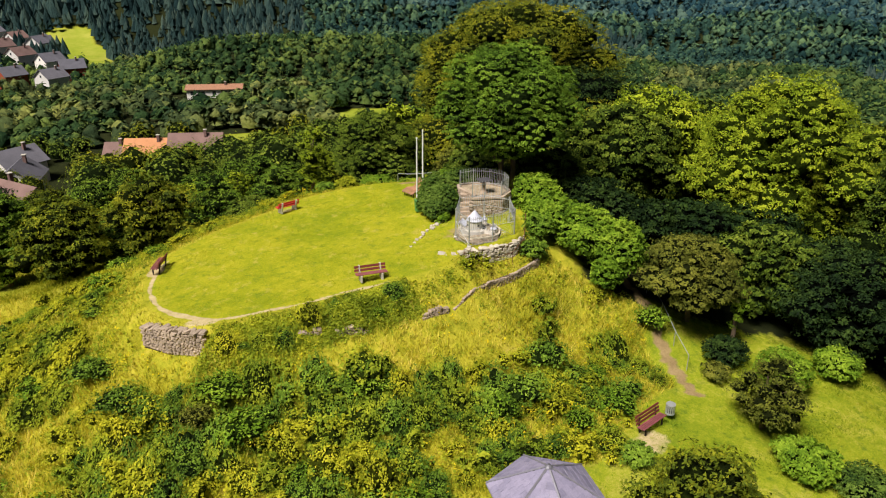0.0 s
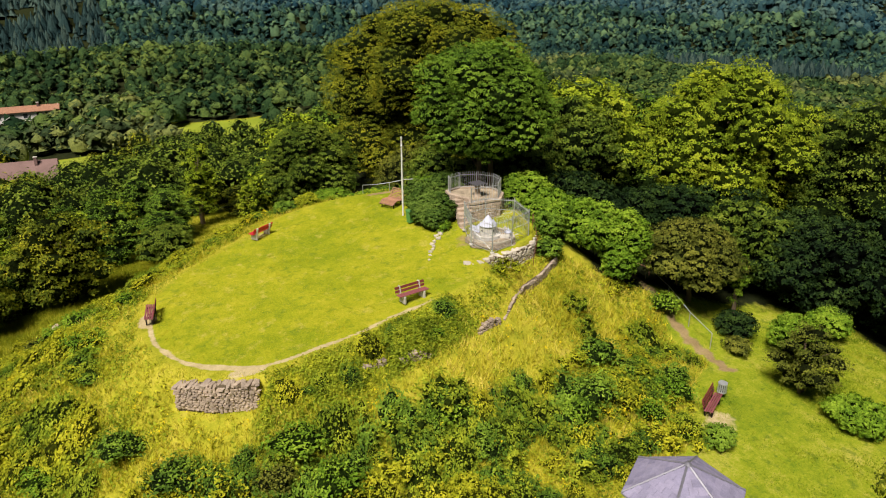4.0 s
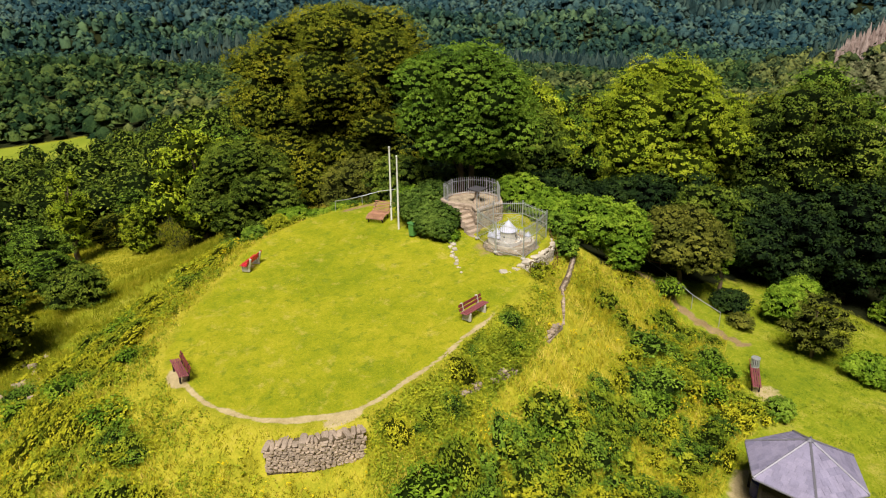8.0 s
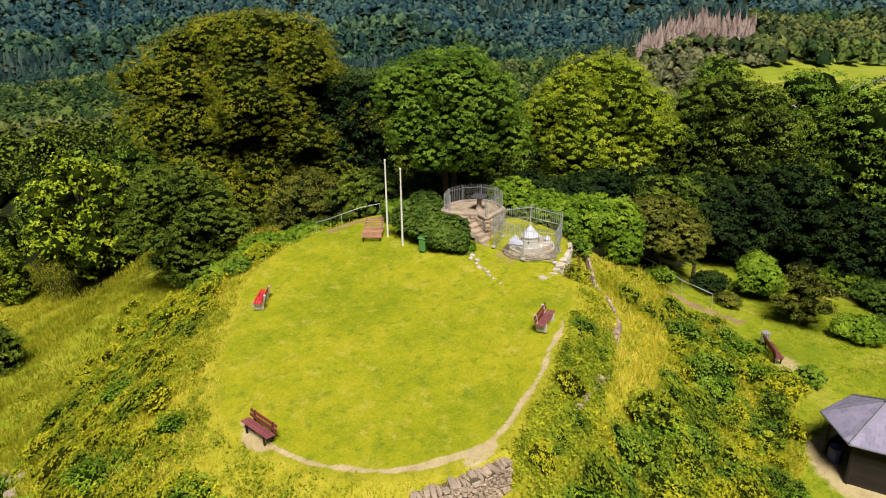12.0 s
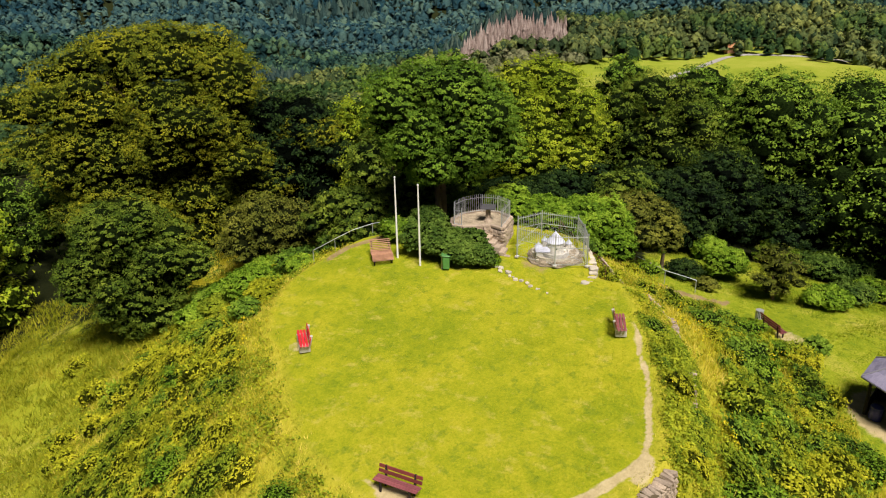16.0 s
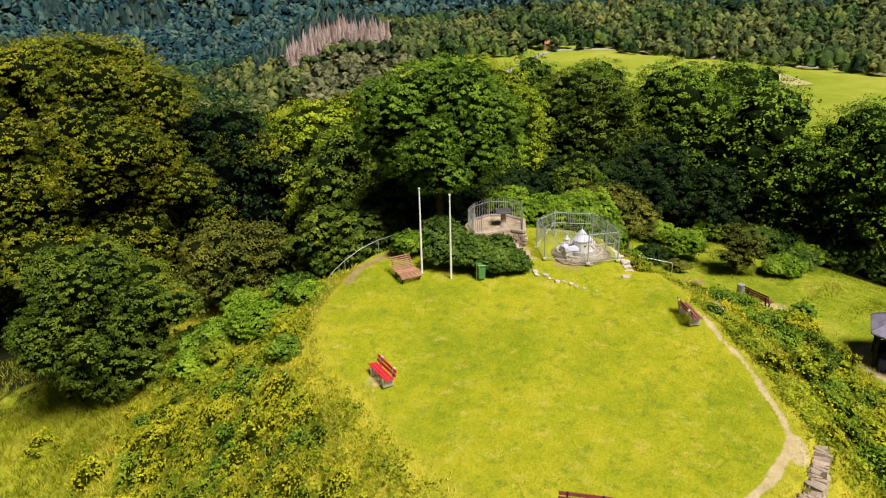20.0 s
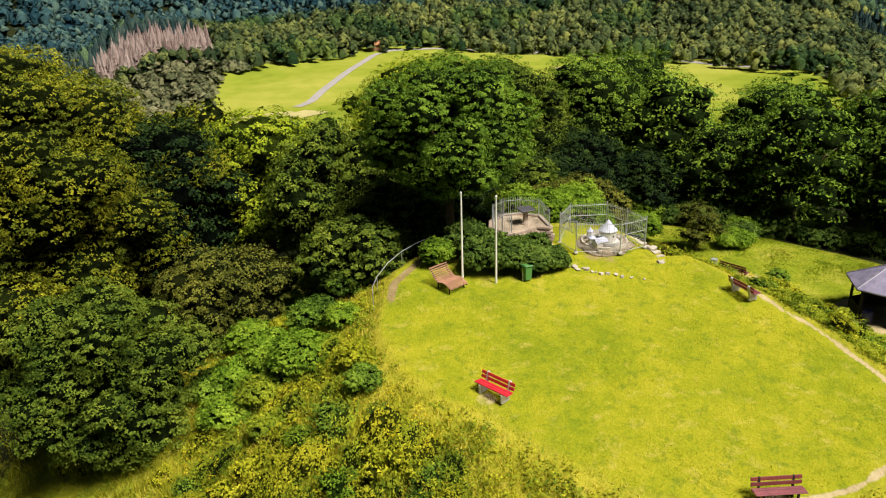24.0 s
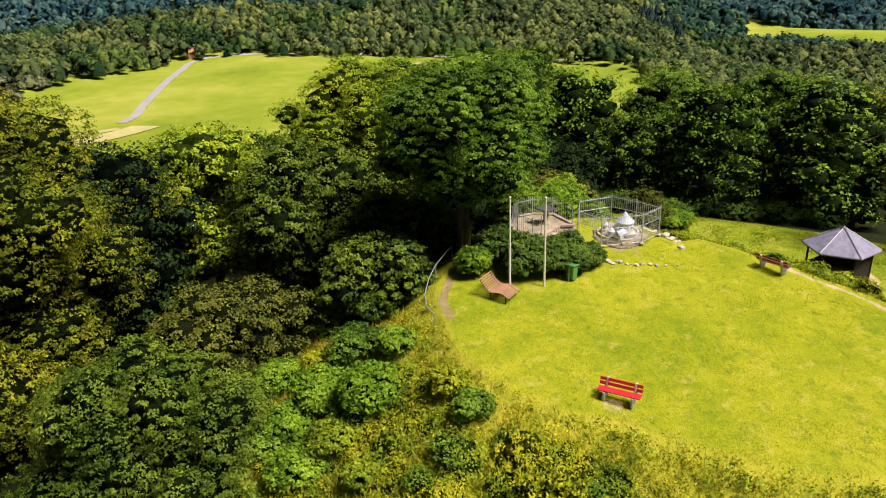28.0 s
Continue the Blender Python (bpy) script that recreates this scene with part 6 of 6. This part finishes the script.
VILLAGE = [(-244.4, 420, -20, ROOF_BROWN), (-227.8, 416, -35, ROOF_SLATE), (-199.5, 343.5, -22, ROOF_BROWN), (-182.5, 336.5, -30, ROOF_SLATE), (-165.3, 303.4, -25, ROOF_SLATE), (-166.1, 323, -55, ROOF_SLATE), (-186, 310, -30, ROOF_SLATE), (-218.6, 361, -28, ROOF_BROWN), (-205, 372, -15, ROOF_SLATE), (-232, 385, -35, ROOF_BROWN), (-262, 428, -20, ROOF_SLATE)]
DOME = [(0.9, 0.25), (0.82, 0.72)]
SPIRE = [(1.0, 0.05), (0.56, 0.5)]
g = np.random.default_rng(12)
pts = []
for r0, r1, sp in ((66, 120, 5.6), (120, 200, 4.2), (200, 340, 3.6), (340, 480, 4.4), (480, 640, 5.6), (640, 900, 7.6), (900, 1150, 10.0)):
    n = int(math.radians(200) * (r1 ** 2 - r0 ** 2) / 2 / sp ** 2)
    a, r = g.uniform(-54, 146, n), np.sqrt(g.uniform(r0 ** 2, r1 ** 2, n))
    pts.append(np.stack([CX + r * np.sin(np.radians(a)), CY + r * np.cos(np.radians(a)), np.full(n, sp), a, r], 1))
n = 560
a, r = g.uniform(61.2, 69.8, n), g.uniform(258, 302, n)
pts.append(np.stack([CX + r * np.sin(np.radians(a)), CY + r * np.cos(np.radians(a)), np.full(n, 4.0), a, r], 1))
pts = np.concatenate(pts)
x, y = pts[:, 0], pts[:, 1]
keep = meadow(x, y) < 0.5
keep &= np.hypot(x + 63, y - 157) > 18
keep &= (np.hypot(x + 88, y - 141) > 11) & (np.hypot(x + 77, y - 127) > 10) & (np.hypot(x + 65, y - 105) > 10) & (np.hypot(x + 57, y - 93) > 6)
keep &= np.hypot((x + 77) / 14, (y - 232) / 14) > 1
for hx, hy, ht, hm in VILLAGE:
    keep &= np.hypot(x - hx - 1, y - hy + 4) > 10
keep &= near_line(x, y, [(-300, 395), (-190, 292), (-120, 250)]) > 6
pts = pts[keep]
x, y, sp, az, r = pts.T
z = terrain(x, y)
seen = ((z + 8 - 16.5) / r < -0.012) & ~((az > 0) & (r < 105) & (az < 140))
x, y, sp, az, r, z = (q[seen] for q in (x, y, sp, az, r, z))
low = (r < 260) & (az < 60)
lift = g.uniform(0.65, 1.4, len(x))
rad, h = sp * 0.56 * lift, sp * np.where(low, 1.1, 1.5) * lift
spruce = ((az < -11) & (r > 430)) | ((az > 59) & (az < 69) & (r > 300) & (r < 350)) | ((wave(x, y, 60, 3.0) > 0.62) & (r > 300) & (az < 60)) | ((az > 103) & (az < 123) & (r > 290) & (wave(x, y, 30, 1.0) > 0.45))
knoll = ((((x + 40) * 0.97 + (y - 305) * 0.2) / 100) ** 2 + (((y - 305) * 0.97 - (x + 40) * 0.2) / 66) ** 2 < 1) & (r < 360)
spruce &= ~knoll
dead = (az > 61.2) & (az < 69.8) & (r > 256) & (r < 304)
grey = (az > 62) & (az < 72) & (r > 150) & (r < 240)
ok = {"wood_olive": (~spruce & ~dead & ~grey & (wave(x, y, 19, 0.3) > np.where(az > 58, -0.45, 0.15)) & ~knoll & (r < 350), LEAF_OLIVE, "round", "olive broadleaf woods on the hills"),
      "wood_green": (~spruce & ~dead & ~grey & ((wave(x, y, 19, 0.3) <= np.where(az > 58, -0.45, 0.15)) | knoll) & (r < 350), LEAF_MID, "round", "dark green broadleaf woods in the valley"),
      # these two, from 350 m out, carry haze in their leaf colour
      "hill_wood": (~spruce & ~dead & ~grey & (r >= 350) & ~knoll & (r < 520), LEAF_HAZE, "round", "blue-tinged green broadleaf woods on the hills"),
      "far_wood": (~spruce & ~dead & ~grey & (r >= 520), LEAF_HAZE_BLUE, "round", "blue-green woods on the farthest hills"),
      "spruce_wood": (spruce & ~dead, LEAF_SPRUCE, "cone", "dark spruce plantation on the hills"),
      "dead_spruces": (dead, LEAF_DEAD, "cone", "dead grey-pink spruces on the ridge"),
      "scrub": (grey, LEAF_GREY, "round", "grey-green scrub on the valley side")}
for name, (m, mat, kind, lab) in ok.items():
    for lo, hi in ((0, 150), (150, 2000)):
        q = m & (r >= lo) & (r < hi)
        if not q.any():
            continue
        rr, hh = rad[q], h[q]
        if kind == "cone":
            rr, hh = rr * 0.85, hh * 1.2
        if name == "dead_spruces":
            rr, hh = rr * 0.5, hh * 0.82 * g.uniform(0.6, 1.3, len(rr))
        if name == "scrub":
            rr, hh = rr * 0.8, hh * 0.55
        if kind == "round" and hi == 150:
            v, f = crown_trees(g, x[q], y[q], z[q], rr * 0.86, hh * 0.95, DOME, 6, 0.2)
            domes = len(f)
            for pick, leaves, big in ((r[q] < 108, 460, 1.2), (r[q] >= 108, 190, 1.35)):
                lv, lf = leafy_trees(g, x[q][pick], y[q][pick], z[q][pick], rr[pick], hh[pick], leaves, big)
                f = np.concatenate([f, len(v) + lf])
                v = np.concatenate([v, lv])
        else:
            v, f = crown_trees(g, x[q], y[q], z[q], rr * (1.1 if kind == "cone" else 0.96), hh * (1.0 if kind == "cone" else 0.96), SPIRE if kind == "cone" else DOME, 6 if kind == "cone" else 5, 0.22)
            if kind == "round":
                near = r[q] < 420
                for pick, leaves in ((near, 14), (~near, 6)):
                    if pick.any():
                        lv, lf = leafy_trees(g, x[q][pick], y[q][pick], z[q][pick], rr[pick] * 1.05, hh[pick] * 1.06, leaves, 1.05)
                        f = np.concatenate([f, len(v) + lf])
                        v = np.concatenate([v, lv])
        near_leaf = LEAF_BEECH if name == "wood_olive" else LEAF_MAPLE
        # near domes get the shade-darkened copy below their plain leaves
        ob = new(name, fast_mesh(name, v, f, *((INNER_SHADE[near_leaf.name], near_leaf) if hi == 150 and kind == "round" else (mat,))))
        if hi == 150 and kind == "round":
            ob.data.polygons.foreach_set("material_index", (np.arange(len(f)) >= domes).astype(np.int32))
        ob.data.polygons.foreach_set("use_smooth", [kind == "round"] * len(f))
        tagged(ob, lab, "woods", kind="stuff")

# ---- houses in the valley ----


def house(x, y, turn, w, l, h, roof, wall=HOUSE_WHITE, rise=0.75, label="", windows=True, sink=0.5):
    """A gabled house; its ridge runs along its own y."""
    z = tz(x, y)
    t = thing("house", pose(x, y, z, 0, 0, turn), label, "house", "houses in the valley")
    bm = bmesh.new()
    gz = h + w / 2 * rise
    pts = [(-w / 2, -sink), (w / 2, -sink), (w / 2, h), (0, gz), (-w / 2, h)]
    a = [bm.verts.new((px, -l / 2, pz)) for px, pz in pts]
    b = [bm.verts.new((px, l / 2, pz)) for px, pz in pts]
    bm.faces.new(a)
    bm.faces.new(b[::-1])
    for k in range(5):
        bm.faces.new((a[k], b[k], b[(k + 1) % 5], a[(k + 1) % 5]))
    part("wall", bm, wall, t)
    sl = math.hypot(w / 2, w / 2 * rise) + 0.6
    ang = math.degrees(math.atan(rise))
    for s in (-1, 1):
        c = sl / 2 - 0.0
        part("roof", boxed((sl, l + 1.0, 0.18), pose(s * c * math.cos(radians(ang)), 0, gz + 0.14 - c * math.sin(radians(ang)), 0, s * ang, 0)), roof, t)
    ch = part("chimney", boxed((0.6, 0.6, 1.5), pose(w * 0.12, l * 0.2, gz + 0.3), 0.04), ROOF_BROWN, t)
    part("cap", boxed((0.75, 0.75, 0.12), pose(w * 0.12, l * 0.2, gz + 1.08)), CONCRETE, ch)
    if windows:
        for s in (-1, 1):
            for fl in range(max(1, int(h / 2.7))):
                for k in range(max(2, int(l / 3.2))):
                    wx, wy, wz = s * (w / 2 + 0.02), -l / 2 + l * (k + 0.5) / max(2, int(l / 3.2)), 1.5 + 2.7 * fl
                    fr = part("window", boxed((0.08, 1.25, 1.35), pose(wx, wy, wz)), WHITE_PAINT, t)
                    part("pane", boxed((0.1, 1.05, 1.15), pose(wx + s * 0.006, wy, wz)), GLASS, fr)
            for k in (-1, 1):
                fr = part("window", boxed((1.25, 0.08, 1.35), pose(k * w * 0.22, s * (l / 2 + 0.02), 1.6)), WHITE_PAINT, t)
                part("pane", boxed((1.05, 0.1, 1.15), pose(k * w * 0.22, s * (l / 2 + 0.026), 1.6)), GLASS, fr)
            fr = part("window", boxed((1.1, 0.08, 1.2), pose(0, s * (l / 2 + 0.02), h + 0.6)), WHITE_PAINT, t)
            part("pane", boxed((0.9, 0.1, 1.0), pose(0, s * (l / 2 + 0.026), h + 0.6)), GLASS, fr)
    return t


house(-57.5, 160.5, -83, 7.5, 11, 3.2, ROOF_BROWN, label="long farmhouse wing with a brown tiled roof", rise=0.8)
house(-67.5, 159.3, -83, 7, 10, 2.6, ROOF_RED, label="farm barn with an orange clay-tile roof", rise=0.75, windows=False)
house(-74.5, 158.4, -83, 6.5, 4.5, 2.3, ROOF_BROWN, label="low farm shed with a brown roof", rise=0.7, windows=False)
house(-88, 142, -25, 7, 8.5, 4.6, ROOF_SLATE, label="white house with a dark slate roof")
house(-78.5, 127, 15, 6.6, 8.2, 4.2, ROOF_SLATE, label="grey-gabled house with a slate roof")
house(-66.5, 105.5, 62, 7, 10, 2.6, ROOF_BROWN, label="half-timbered house with a plum-brown roof")
house(-77, 238, -80, 6.5, 17, 2.6, LARCH, label="long low workshop with a faded reddish roof", rise=0.3)
for k, (hx, hy, ht, hm) in enumerate(VILLAGE):
    house(hx, hy, ht, 8.6, 9.6, 5.2, hm, HOUSE_RED if k in (5, 6) else HOUSE_WHITE, label="red timber village house with a dark roof" if k in (5, 6) else "white village house with a dark pitched roof")
house(259, 76, 20, 3.4, 3.8, 2.0, ROOF_RED, LARCH, label="small brown field barn beside the lane", windows=False)
house(150, -62, 20, 3, 3.5, 2.4, ROOF_BROWN, DARK_WOOD, label="tiny dark hunting hut in the meadow", windows=False)

# two weathered boards of a rail where the slope path leaves the wood
t = thing("wooden_rail", pose(15.9, 43.7, tz(15.9, 43.7), 0, 0, -8), "weathered two-board wooden rail above the slope path", "railing")
for k in (-0.85, 0.85):
    part("post", boxed((0.09, 0.09, 1.15), pose(k, 0, 0.45), 0.01), LARCH, t)
for h in (0.6, 0.92):
    part("board", boxed((2.1, 0.04, 0.13), pose(0, -0.068, h), 0.008), LARCH, t)
